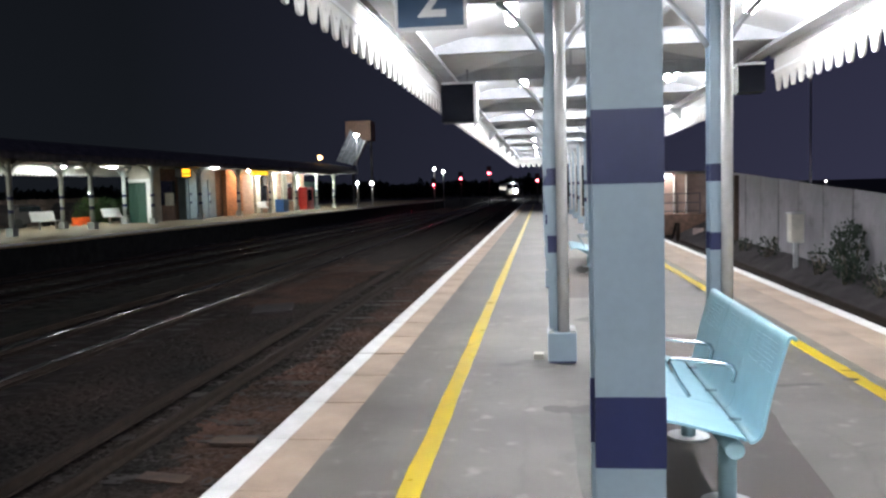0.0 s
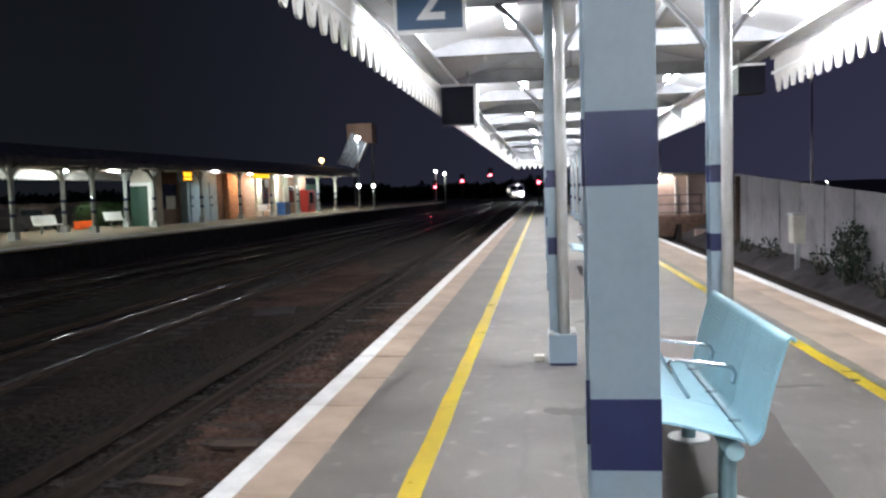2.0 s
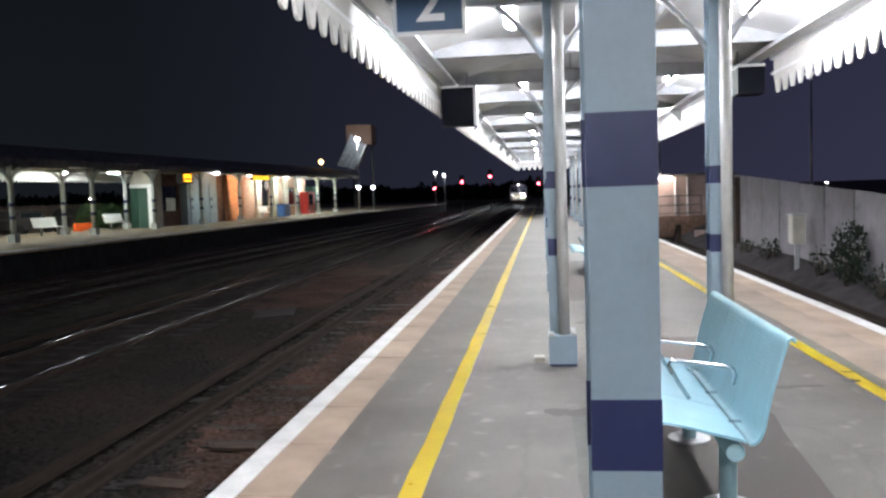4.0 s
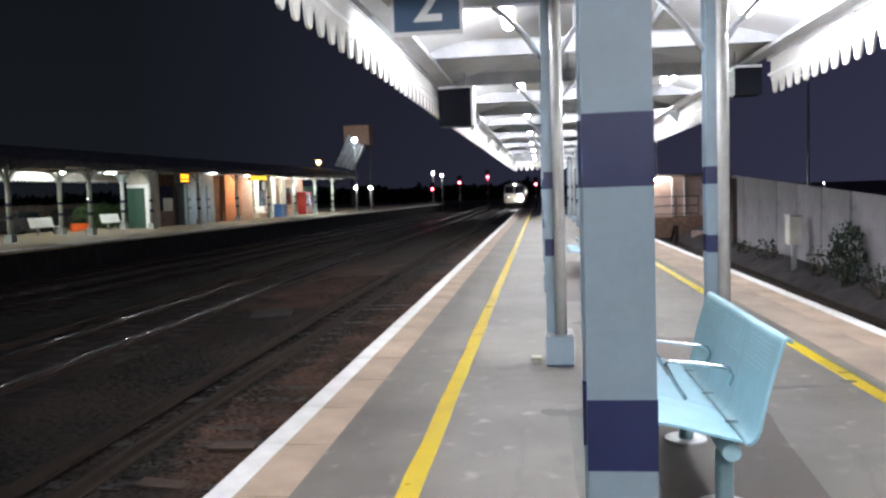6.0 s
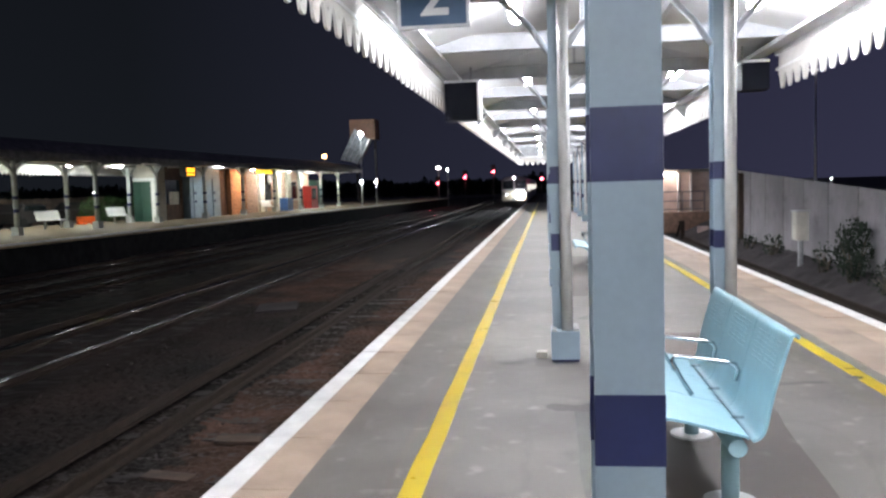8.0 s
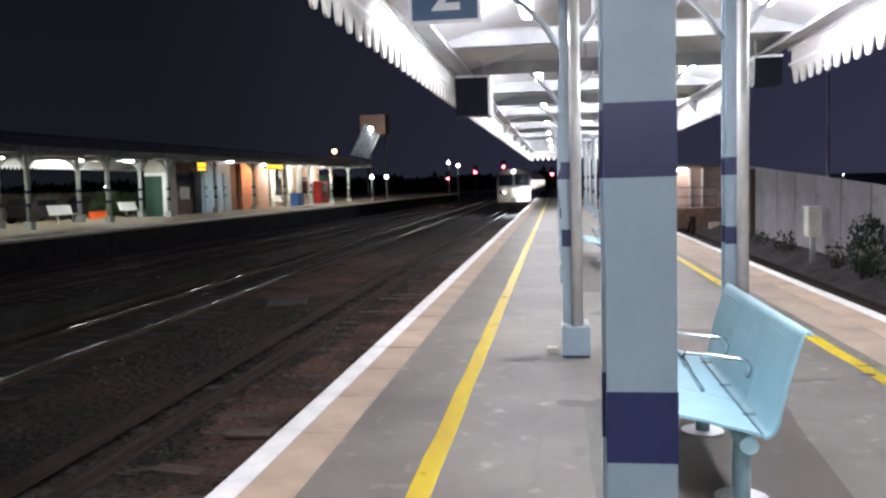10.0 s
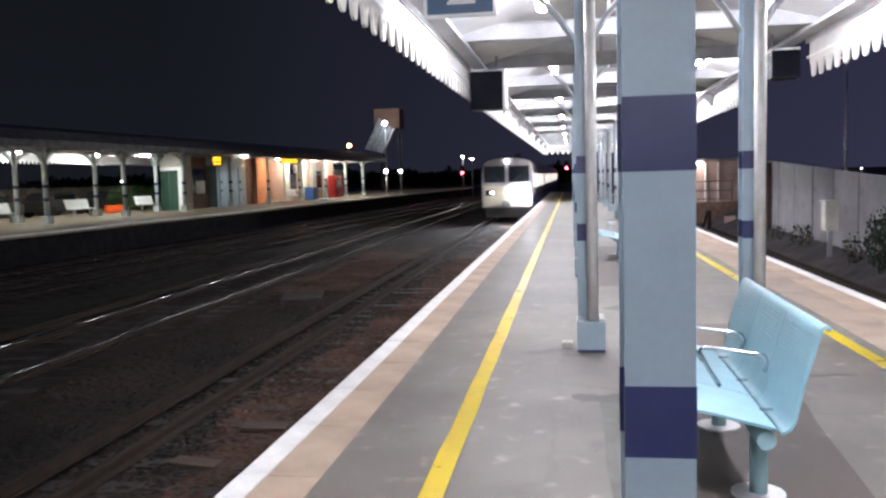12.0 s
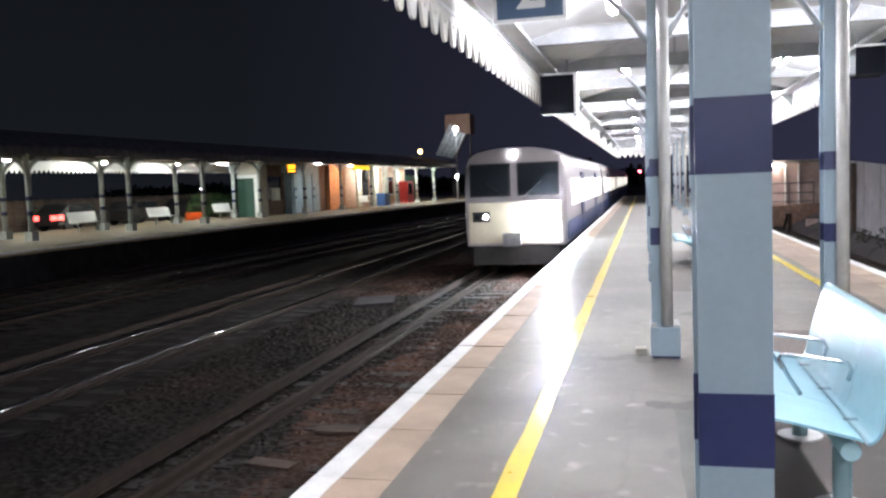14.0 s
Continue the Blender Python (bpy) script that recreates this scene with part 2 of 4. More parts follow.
def rounded(bm, width=0.006, segments=2):
    edges = [e for e in bm.edges if e.is_manifold and e.calc_face_angle(0) > 0.5]
    bmesh.ops.bevel(bm, geom=edges, offset=width, segments=segments, profile=0.5, affect="EDGES", clamp_overlap=True)
    return bm


def tube(bm, points, radius, sides=12, caps=True):
    pts = [Vector(p) for p in points]
    rings = []
    up = None
    for i, p in enumerate(pts):
        a = pts[max(0, i - 1)]
        b = pts[min(len(pts) - 1, i + 1)]
        d = (b - a).normalized()
        side = up if up is not None else (Vector((0, 0, 1)) if abs(d.z) < 0.9 else Vector((1, 0, 0)))
        n1 = (side - d * side.dot(d)).normalized()
        up = n1
        n2 = d.cross(n1)
        r = radius[i] if isinstance(radius, (list, tuple)) else radius
        rings.append([bm.verts.new(p + r * (math.cos(t) * n1 + math.sin(t) * n2)) for t in
                      [2 * math.pi * k / sides for k in range(sides)]])
    for r0, r1 in zip(rings, rings[1:]):
        for k in range(sides):
            f = bm.faces.new((r0[k], r0[(k + 1) % sides], r1[(k + 1) % sides], r1[k]))
            f.smooth = True
    if caps:
        bm.faces.new(rings[0][::-1])
        bm.faces.new(rings[-1])
    return bm


def tubes(points, radius, sides=12):
    return tube(bmesh.new(), points, radius, sides)


def extrude(profile, axis, a, b, smooth=False):
    """A closed profile drawn along the axis x, y or z, from a to b."""
    bm = bmesh.new()
    put = {"x": lambda p, t: (t, p[0], p[1]), "y": lambda p, t: (p[0], t, p[1]), "z": lambda p, t: (p[0], p[1], t)}[axis]
    lo = [bm.verts.new(put(p, a)) for p in profile]
    hi = [bm.verts.new(put(p, b)) for p in profile]
    n = len(profile)
    for i in range(n):
        f = bm.faces.new((lo[i], lo[(i + 1) % n], hi[(i + 1) % n], hi[i]))
        f.smooth = smooth
    if smooth:
        lo, hi = [bm.verts.new(v.co) for v in lo], [bm.verts.new(v.co) for v in hi]
    bm.faces.new(lo[::-1])
    bm.faces.new(hi)
    bmesh.ops.recalc_face_normals(bm, faces=bm.faces)
    return bm


def sphere(bm, c, r, flat=1.0, seg=14):
    got = bmesh.ops.create_uvsphere(bm, u_segments=seg, v_segments=seg // 2 + 1, radius=r)
    for v in got["verts"]:
        v.co = Vector((v.co.x + c[0], v.co.y + c[1], v.co.z * flat + c[2]))
        for f in v.link_faces:
            f.smooth = True
    return bm


def mesh_of(name, bm, material):
    me = bpy.data.meshes.new(name)
    bm.to_mesh(me)
    bm.free()
    for m in material if isinstance(material, (list, tuple)) else (material,):
        me.materials.append(m)
    return me


def part(name, bm, material, parent, label=""):
    ob = new(name, mesh_of(name, bm, material))
    ob.parent = parent
    if label:
        ob["label"] = label
    return ob


def piece(name, me, parent, m):
    ob = new(name, me)
    ob.parent = parent
    ob.matrix_basis = m
    return ob


def thing(name, label, category, group="", m=None, kind=""):
    ob = new(name)
    ob.empty_display_size = 0.1
    if m is not None:
        ob.matrix_basis = m
    return tagged(ob, label, category, group, kind)


def setting(name, bm, material, label="", category="", m=None):
    ob = new(name, mesh_of(name, bm, material))
    if m is not None:
        ob.matrix_basis = m
    return tagged(ob, label, category, kind="structure")


# ---- ground, platform and tracks ----
EDGE_L, EDGE_R = -1.77, 3.52
TAPER = -0.0098
Y0, Y1 = -4.0, 72.0
RAIL_Z = -0.95
FAR_END = 54.6
FAR = pose(-18.6, 26.6, 0, 0, 0, -3)


def ground():
    bm = boxes((-600, 600, -200, 1400, -1.6, -1.27))
    setting("ground", bm, GROUND, "dark trackside ground running out to the horizon", "ground")
    # ballast bed with an uneven stony surface
    def stony(xs, ys, rough):
        bm = bmesh.new()
        grid = []
        for y in ys:
            row = []
            for x in xs:
                h = rough * noise.noise((x * 12, y * 12, 0)) + 0.03 * noise.noise((x * 1.3, y * 0.8, 4)) + random.uniform(-rough, rough) * 0.7
                row.append(bm.verts.new((x, y, -1.13 + h)))
            grid.append(row)
        for r0, r1 in zip(grid, grid[1:]):
            for i in range(len(xs) - 1):
                bm.faces.new((r0[i], r0[i + 1], r1[i + 1], r1[i]))
        return bm

    # reddish brown beside the platform and in one patch between tracks, dark elsewhere
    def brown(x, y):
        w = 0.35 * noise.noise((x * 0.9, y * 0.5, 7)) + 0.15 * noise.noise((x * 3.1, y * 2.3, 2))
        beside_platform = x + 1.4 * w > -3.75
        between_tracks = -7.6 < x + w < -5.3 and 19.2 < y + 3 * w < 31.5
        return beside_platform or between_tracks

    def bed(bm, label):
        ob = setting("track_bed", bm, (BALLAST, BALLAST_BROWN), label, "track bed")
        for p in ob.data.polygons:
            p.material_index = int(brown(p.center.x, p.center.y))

    bed(stony(np.linspace(-7.0, EDGE_L - 0.02, 125), np.linspace(3, 27, 560), 0.026), "dark and reddish brown stone ballast below the platform edge")
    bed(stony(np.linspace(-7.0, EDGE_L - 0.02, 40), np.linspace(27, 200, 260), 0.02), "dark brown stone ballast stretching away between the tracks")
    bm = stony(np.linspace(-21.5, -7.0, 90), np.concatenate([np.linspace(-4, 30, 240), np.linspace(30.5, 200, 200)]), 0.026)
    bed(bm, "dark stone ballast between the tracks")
    bm = bmesh.new()
    xs = np.linspace(EDGE_R - 0.6, 10.5, 54)
    ys = np.linspace(0, 80, 240)
    grid = [[bm.verts.new((x, y, -1.13 + 0.04 * noise.noise((x * 6, y * 6, 2)) + max(0, x - 6.1) * 0.46)) for x in xs] for y in ys]
    for r0, r1 in zip(grid, grid[1:]):
        for i in range(len(xs) - 1):
            bm.faces.new((r0[i], r0[i + 1], r1[i + 1], r1[i]))
    setting("track_bed", bm, BANK, "dark stony bank sloping up to the boundary fence", "track bed")


RAIL_HEAD = [(0.036, -0.036), (0.0337, -0.0294), (0.0313, -0.0228), (0.0287, -0.0163), (0.0260, -0.0099), (0.0218, -0.0055), (0.0127, -0.0020), (0.005, -0.0005)]
RAIL_PROFILE = ([(-0.07, -0.15), (0.07, -0.15), (0.07, -0.135), (0.012, -0.115), (0.012, -0.045), (0.036, -0.040)] + RAIL_HEAD
                + [(-x, z) for x, z in RAIL_HEAD[::-1]] + [(-0.036, -0.040), (-0.012, -0.045), (-0.012, -0.115), (-0.07, -0.135)])


def rail_mesh(y0, y1, polished):
    bm = extrude(RAIL_PROFILE, "y", y0, y1, True)
    for e in bm.edges:
        if e.verts[0].co.z < -0.0365 or e.verts[1].co.z < -0.0365:
            e.smooth = False
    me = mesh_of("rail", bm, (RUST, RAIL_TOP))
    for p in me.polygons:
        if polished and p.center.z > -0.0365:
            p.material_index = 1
    return me


def track(label, m, y0, y1, third=0, pieces=0, polished=True):
    t = thing("railway_track", label, "railway track", "tracks", m, "structure")
    me = rail_mesh(y0, y1, polished)
    for x in (-0.7525, 0.7525):
        piece("rail", me, t, pose(x, 0, RAIL_Z))
    if third:
        bm = boxes((-0.035, 0.035, y0, y1, -0.09, 0.0), (-0.05, 0.05, y0, y1, -0.12, -0.09))
        piece("conductor_rail", mesh_of("conductor_rail", bm, (RUST,)), t, pose(third, 0, RAIL_Z + 0.07))
    bm = boxes((-1.3, 1.3, -0.13, 0.13, -0.2, 0.0))
    rounded(bm, 0.02, 1)
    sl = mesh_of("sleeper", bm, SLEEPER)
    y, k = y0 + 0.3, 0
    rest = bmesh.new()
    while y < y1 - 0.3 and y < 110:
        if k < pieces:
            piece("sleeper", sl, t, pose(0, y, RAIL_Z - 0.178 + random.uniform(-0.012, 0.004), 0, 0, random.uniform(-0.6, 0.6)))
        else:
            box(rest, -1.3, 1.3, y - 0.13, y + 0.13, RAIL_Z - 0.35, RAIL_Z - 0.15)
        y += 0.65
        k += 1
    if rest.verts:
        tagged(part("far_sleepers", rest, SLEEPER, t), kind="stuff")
    return t


def tracks():
    track("rusty running rails with a conductor rail on brown ballast", pose(-3.5, 0, 0), -4, 210, third=-1.16, pieces=110, polished=False)
    track("running rails with polished heads catching the lamp light", pose(-8.4, 0, 0), -4, 260, third=-1.16, pieces=110)
    track("dim running rails beyond the middle ballast", FAR @ pose(5.1, 0, 0), -25, 62, pieces=0)
    track("dim running rails beside the opposite platform", FAR @ pose(1.75, 0, 0), -25, 66, pieces=0)
    track("dark running rails beside the boundary fence", pose(5.25, 0, 0), -4, 38, pieces=64, polished=False)


def line_strip(x0, x1, y0, y1, wobble=0.006, step=0.5, z0=0.0, z1=0.004, lean=0.0):
    bm = bmesh.new()
    ys = np.arange(y0, y1 + step, step)
    rows = []
    for y in ys:
        a, b = random.uniform(-wobble, wobble), random.uniform(-wobble, wobble)
        rows.append([bm.verts.new(p) for p in ((x0 + a + lean * y, y, z0), (x0 + a + lean * y, y, z1), (x1 + b + lean * y, y, z1), (x1 + b + lean * y, y, z0))])
    for r0, r1 in zip(rows, rows[1:]):
        for i in range(3):
            bm.faces.new((r0[i], r0[i + 1], r1[i + 1], r1[i]))
    bmesh.ops.recalc_face_normals(bm, faces=bm.faces)
    return bm


def platform():
    p = thing("platform_floor", "worn grey asphalt island platform with painted lines", "platform", kind="structure")
    ra, rb = EDGE_R + TAPER * Y0, EDGE_R + TAPER * Y1
    part("surface", extrude([(EDGE_L + 0.435, Y0), (ra - 0.435, Y0), (rb - 0.435, Y1), (EDGE_L + 0.435, Y1)], "z", -0.12, 0.0), ASPHALT, p)
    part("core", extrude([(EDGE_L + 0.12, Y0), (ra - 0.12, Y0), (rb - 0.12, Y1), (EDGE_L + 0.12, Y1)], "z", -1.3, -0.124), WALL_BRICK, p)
    part("yellow_line", line_strip(-0.775, -0.655, Y0, Y1), YELLOW_LINE, p, "yellow painted safety line")
    part("yellow_line", line_strip(2.40, 2.52, Y0, Y1, lean=-0.0128), YELLOW_LINE, p, "yellow painted safety line")
    # two strips of floor in a darker brown than the rest
    part("asphalt_patch", line_strip(0.245, 1.08, Y0, 8.6, 0.012, 0.3, 0, 0.003, lean=0.07), ASPHALT_BROWN, p, "darker brown strip of asphalt")
    part("asphalt_patch", line_strip(0.25, 1.3, 11.5, 17.5, 0.012, 0.3, 0, 0.003), ASPHALT_BROWN, p, "darker brown strip of asphalt")
    part("paving_strip", line_strip(2.63, 3.09, Y0, Y1, 0.01, lean=-0.0105, z1=0.003), TAN_PAVING, p, "tan concrete strip behind the coping")

    def blot(cx, cy, rx, ry, seed, z=0.0035):
        bm = bmesh.new()
        ring = []
        for i in range(28):
            a = 2 * math.pi * i / 28
            r = 1 + 0.45 * noise.noise((math.cos(a) * 1.7 + seed, math.sin(a) * 1.7, seed))
            ring.append(bm.verts.new((cx + rx * r * math.cos(a), cy + ry * r * math.sin(a), z)))
        bm.faces.new(ring)
        return bm

    # darker grey strip of floor following the column line
    part("dark_strip", line_strip(0.155, 0.60, Y0, 5.66, 0.008, 0.22, 0, 0.0024), DARK_ASPHALT, p, "darker grey strip along the columns")
    stains = ((0.05, 5.74, 0.09, 0.10), (0.18, 5.70, 0.15, 0.07), (0.30, 5.78, 0.12, 0.06), (-0.12, 7.30, 0.16, 0.10), (-0.30, 7.18, 0.12, 0.06), (-0.02, 7.12, 0.10, 0.12),
              (1.72, 6.42, 0.14, 0.05), (1.95, 6.46, 0.12, 0.04), (2.42, 6.93, 0.09, 0.02), (2.30, 6.62, 0.06, 0.05), (0.6, 9.6, 0.3, 0.2))
    for i, (cx, cy, rx, ry) in enumerate(stains):
        part("stain", blot(cx, cy, rx, ry, 3 + 1.7 * i, 0.0045 + 0.0002 * i), STAIN, p, "dark damp stain")
    part("small_block", rounded(boxes((-0.115, -0.025, 7.40, 7.52, 0.0, 0.05)), 0.006, 1), RENDER_WALL, p, "small pale concrete block")
    # coping stones with a white painted edge
    bm = boxes((0, 0.435, 0.009, 0.891, -0.12, 0.001))
    rounded(bm, 0.008, 1)
    stone = mesh_of("coping_stone", bm, COPING)
    bm = boxes((-0.012, 0.138, 0.004, 0.896, -0.10, 0.006))
    rounded(bm, 0.004, 1)
    edge = mesh_of("white_edge", bm, WHITE_LINE)
    y = Y0
    while y < Y1 - 0.5:
        dz = random.uniform(-0.003, 0.003)
        piece("coping_stone", stone, p, pose(EDGE_L, y, dz, 0, 0, random.uniform(-0.2, 0.2)))
        piece("white_edge", edge, p, pose(EDGE_L, y, dz))
        piece("coping_stone", stone, p, pose(EDGE_R + TAPER * (y + 0.9), y + 0.9, dz, 0, 0, 180.56))
        piece("white_edge", edge, p, pose(EDGE_R + TAPER * (y + 0.9), y + 0.9, dz, 0, 0, 180.56))
        y += 0.9


# ---- canopy ----
COL_Y = [1.82, 7.48, 12.9, 18.2, 23.6, 29.0, 34.4, 39.8, 45.2]
CAN0, CAN1 = -3.5, 48.2
VAL_L, VAL_R = -1.49, 2.94
TIP = 2.655


def h_beam(bm, x, y, z0, z1, w=0.142, d=0.19, t=0.016):
    box(bm, x - w / 2, x + w / 2, y - d / 2, y - d / 2 + t, z0, z1)
    box(bm, x - w / 2, x + w / 2, y + d / 2 - t, y + d / 2, z0, z1)
    box(bm, x - t / 2, x + t / 2, y - d / 2 + t, y + d / 2 - t, z0, z1)
    return bm


def column(x, y, pipe):
    c = thing("canopy_column", "blue-grey steel canopy column with two navy bands" + (" and a pale drainpipe" if pipe else ""),
              "column", "canopy columns", pose(x, y, 0))
    for z0, z1 in ((0.0, 0.96), (1.11, 1.55), (1.70, 3.2)):
        part("shaft", rounded(h_beam(bmesh.new(), 0, 0, z0, z1), 0.002, 1), COLUMN, c)
    for z0, z1 in ((0.96, 1.11), (1.55, 1.70)):
        part("band", rounded(h_beam(bmesh.new(), 0, 0, z0, z1, 0.145, 0.193), 0.002, 1), BAND, c, "navy painted band")
    if pipe:
        part("drainpipe", tubes([(0.055, -0.16, 0.27), (0.055, -0.16, 3.3)], 0.049, 20), PIPE, c, "pale grey round drainpipe")
        socket = part("base_box", rounded(boxes((-0.085, 0.16, -0.235, 0.11, 0.018, 0.265)), 0.008), COLUMN, c, "blue-grey painted base box")
        # the shadow line under the box is put in as a navy strip
        part("shadow_line", boxes((-0.078, 0.153, -0.228, 0.103, 0.0, 0.019)), BAND, socket, "shadow line under the box, put in as a navy strip")
        for x0, x1, y0, y1 in ((-0.080, -0.035, -0.230, 0.105), (0.110, 0.155, -0.230, 0.105), (-0.035, 0.110, 0.075, 0.105)):
            part("rim", rounded(boxes((x0, x1, y0, y1, 0.262, 0.285)), 0.008, 1), PIPE, socket, "pale worn rim")
    for s in (-1, 1):
        part("knee_brace", tubes([(s * 0.07, 0, 2.70), (s * 0.20, 0, 2.90), (s * 0.36, 0, 3.07), (s * 0.47, 0, 3.17)], 0.027, 8), BEAM, c, "curved steel bracket")
    return c


def valance_board(width, top=3.09):
    """One board of the saw-tooth valance, with a rounded tongue, facing along x."""
    w = width / 2
    right = [(0.16, 0.0), (0.33, 0.015), (0.45, 0.05), (0.56, 0.10), (0.69, 0.145), (0.84, 0.175), (0.985, 0.188)]
    pts = [(-w * 0.985, top)] + [(-w * a, TIP + h) for a, h in right[::-1]] + [(w * a, TIP + h) for a, h in right] + [(w * 0.985, top)]
    bm = bmesh.new()
    loops = [pts, [(0.02 * math.cos(t * math.pi / 4), TIP + 0.15 + 0.02 * math.sin(t * math.pi / 4)) for t in range(8)]]
    edges = []
    for loop in loops:
        vs = [bm.verts.new((-0.011, y, z)) for y, z in loop]
        edges += [bm.edges.new((p, q)) for p, q in zip(vs, vs[1:] + vs[:1])]
    bmesh.ops.triangle_fill(bm, use_beauty=True, use_dissolve=False, edges=edges)
    out = bmesh.ops.extrude_face_region(bm, geom=list(bm.faces))
    bmesh.ops.translate(bm, vec=(0.022, 0, 0), verts=[v for v in out["geom"] if isinstance(v, bmesh.types.BMVert)])
    bmesh.ops.recalc_face_normals(bm, faces=bm.faces)
    return mesh_of("valance_board", bm, VALANCE)


def valance(label, x, y0, y1, gap=None):
    v = thing("valance", label, "canopy valance", "canopy valances", kind="structure")
    pitch = 0.305
    me = valance_board(pitch)
    y = y0
    while y < y1:
        if not (gap and gap[0] < y < gap[1]):
            piece("valance_board", me, v, pose(x, y, random.uniform(-0.004, 0.004)))
        y += pitch
    spans = [(y0 - 0.1, gap[0]), (gap[1], y1)] if gap else [(y0 - 0.1, y1)]
    for a, b in spans:
        part("fascia_rail", boxes((x - 0.03, x + 0.03, a, b, 3.09, 3.19)), WHITE_PAINT, v)
        part("cover_strip", boxes((x - 0.018, x + 0.018, a, b, 2.90, 2.93)), WHITE_PAINT, v)
    return v


def canopy():
    c = tagged(new("ceiling", None), "white painted boarded platform canopy on grey beams", "canopy", kind="structure")
    mid = (VAL_L + VAL_R) / 2
    slab = [(VAL_L - 0.06, 3.2), (VAL_L, 3.2), (mid, 3.80), (VAL_R, 3.2), (VAL_R + 0.06, 3.2), (mid, 3.90)]
    part("boarding", extrude(slab, "y", CAN0, CAN1), CEILING, c)
    part("roof_cover", extrude([(VAL_L - 0.1, 3.205), (VAL_L - 0.1, 3.24), (mid, 3.96), (VAL_R + 0.1, 3.24), (VAL_R + 0.1, 3.205), (mid, 3.91)], "y", CAN0, CAN1 + 0.02), ROOF_TOP, c)
    # cross beams and lengthwise purlins
    spots = [-3.4, -0.9] + [v for a, b in zip(COL_Y, COL_Y[1:] + [50.6]) for v in (a, (a + b) / 2)]
    for y in spots:
        web = [(VAL_L + 0.04, 3.185), (VAL_R - 0.04, 3.185), (VAL_R - 0.04, 3.209), (VAL_R - 0.595, 3.359), (VAL_L + 0.595, 3.359), (VAL_L + 0.04, 3.209)]
        bm = extrude(web, "y", y - 0.008, y + 0.008)
        box(bm, VAL_L + 0.04, VAL_R - 0.04, y - 0.055, y + 0.055, 3.17, 3.185)
        box(bm, VAL_L + 0.75, VAL_R - 0.75, y - 0.055, y + 0.055, 3.345, 3.358)
        part("cross_beam", bm, BEAM, c)
        if y in COL_Y:
            gable = [(VAL_L + 0.595, 3.361), (VAL_R - 0.595, 3.361), (mid, 3.798)]
            part("gable_web", extrude(gable, "y", y - 0.012, y + 0.012), WHITE_PAINT, c)
        for x in (0.45, 1.1):
            part("hanger", boxes((x - 0.02, x + 0.02, y - 0.02, y + 0.02, 3.36, 3.70)), BEAM, c)
    for x in (0.15, 1.42):
        h = 3.80 - abs(x - mid) * 0.60 / (VAL_R - mid)
        part("purlin", boxes((x - 0.03, x + 0.03, CAN0, CAN1, h - 0.11, h - 0.012)), BEAM, c)
    for x in (VAL_L + 0.16, VAL_R - 0.16):
        part("gutter_box", boxes((x - 0.09, x + 0.09, CAN0, CAN1, 3.12, 3.165)), BEAM, c)
    for y in COL_Y:
        for x, s in ((VAL_L, 1), (VAL_R, -1)):
            if y < 10 or (s < 0 and y < 15):
                continue
            tri = [(x + s * 0.02, 2.86), (x + s * 0.05, 2.86), (x + s * 0.26, 3.11), (x + s * 0.02, 3.11)]
            part("edge_bracket", extrude(tri, "y", y - 0.03, y + 0.03), BEAM, c)
    valance("white scalloped timber valance along the canopy edge", VAL_L, CAN0 + 0.1, CAN1)
    valance("white scalloped timber valance along the canopy edge", VAL_R, CAN0 + 0.1, CAN1, gap=(11.2, 15.0))
    e = thing("valance", "white scalloped timber valance closing the canopy's end", "canopy valance", "canopy valances", kind="structure")
    me = valance_board(0.305)
    x = VAL_L + 0.12
    while x < VAL_R:
        piece("valance_board", me, e, pose(x, CAN1, 0, 0, 0, 90))
        x += 0.305
    part("fascia_rail", boxes((VAL_L, VAL_R, CAN1 + 0.012, CAN1 + 0.06, 3.0, 3.4)), WHITE_PAINT, e)


def canopy_lamp(x, y):
    l = thing("canopy_lamp", "lit white fluorescent fitting under the canopy", "lamp", "canopy lamps", pose(x, y, LAMP_Z))
    tray = [(-0.04, 0.115), (-0.062, 0.095), (-0.062, 0.062), (0.062, 0.062), (0.062, 0.095), (0.04, 0.115)]
    part("housing", extrude(tray, "y", -0.60, 0.60), STEEL, l, "grey steel spine")
    for yy in (-0.42, 0.42):
        part("stem", tubes([(0, yy, 0.115), (0, yy, 0.30)], 0.012, 8), STEEL, l)
    ends = [(-0.585, 0.03), (-0.572, 0.05), (-0.55, 0.062), (0.55, 0.062), (0.572, 0.05), (0.585, 0.03)]
    part("diffuser", tubes([(0, yy, 0) for yy, r in ends], [r for yy, r in ends], 14), LAMP_GLOW, l, "glowing white diffuser")


def number_sign():
    s = thing("platform_number_sign", "blue platform number sign with white border hanging from the canopy", "sign", m=pose(-0.906, 7.0, 2.868))
    part("panel", rounded(boxes((-0.305, 0.305, 0.0, 0.03, 0, 0.61)), 0.006), SIGN_WHITE, s, "white bordered panel")
    part("blue_field", boxes((-0.275, 0.275, -0.004, 0.0, 0.03, 0.58)), SIGN_BLUE, s, "blue enamel field")
    fc = bpy.data.curves.new("digit", "FONT")
    fc.body, fc.size, fc.extrude, fc.align_x = "2", 0.52, 0.002, "CENTER"
    fc.offset = 0.006
    d = new("digit", fc)
    fc.materials.append(SIGN_WHITE)
    d.parent = s
    d.matrix_basis = pose(0.01, -0.007, 0.112, 90, 0, 0)
    d["label"] = "white numeral"
    for x in (-0.2, 0.2):
        part("hanger", tubes([(x, 0.015, 0.6), (x, 0.015, 0.7)], 0.012, 8), STEEL, s)


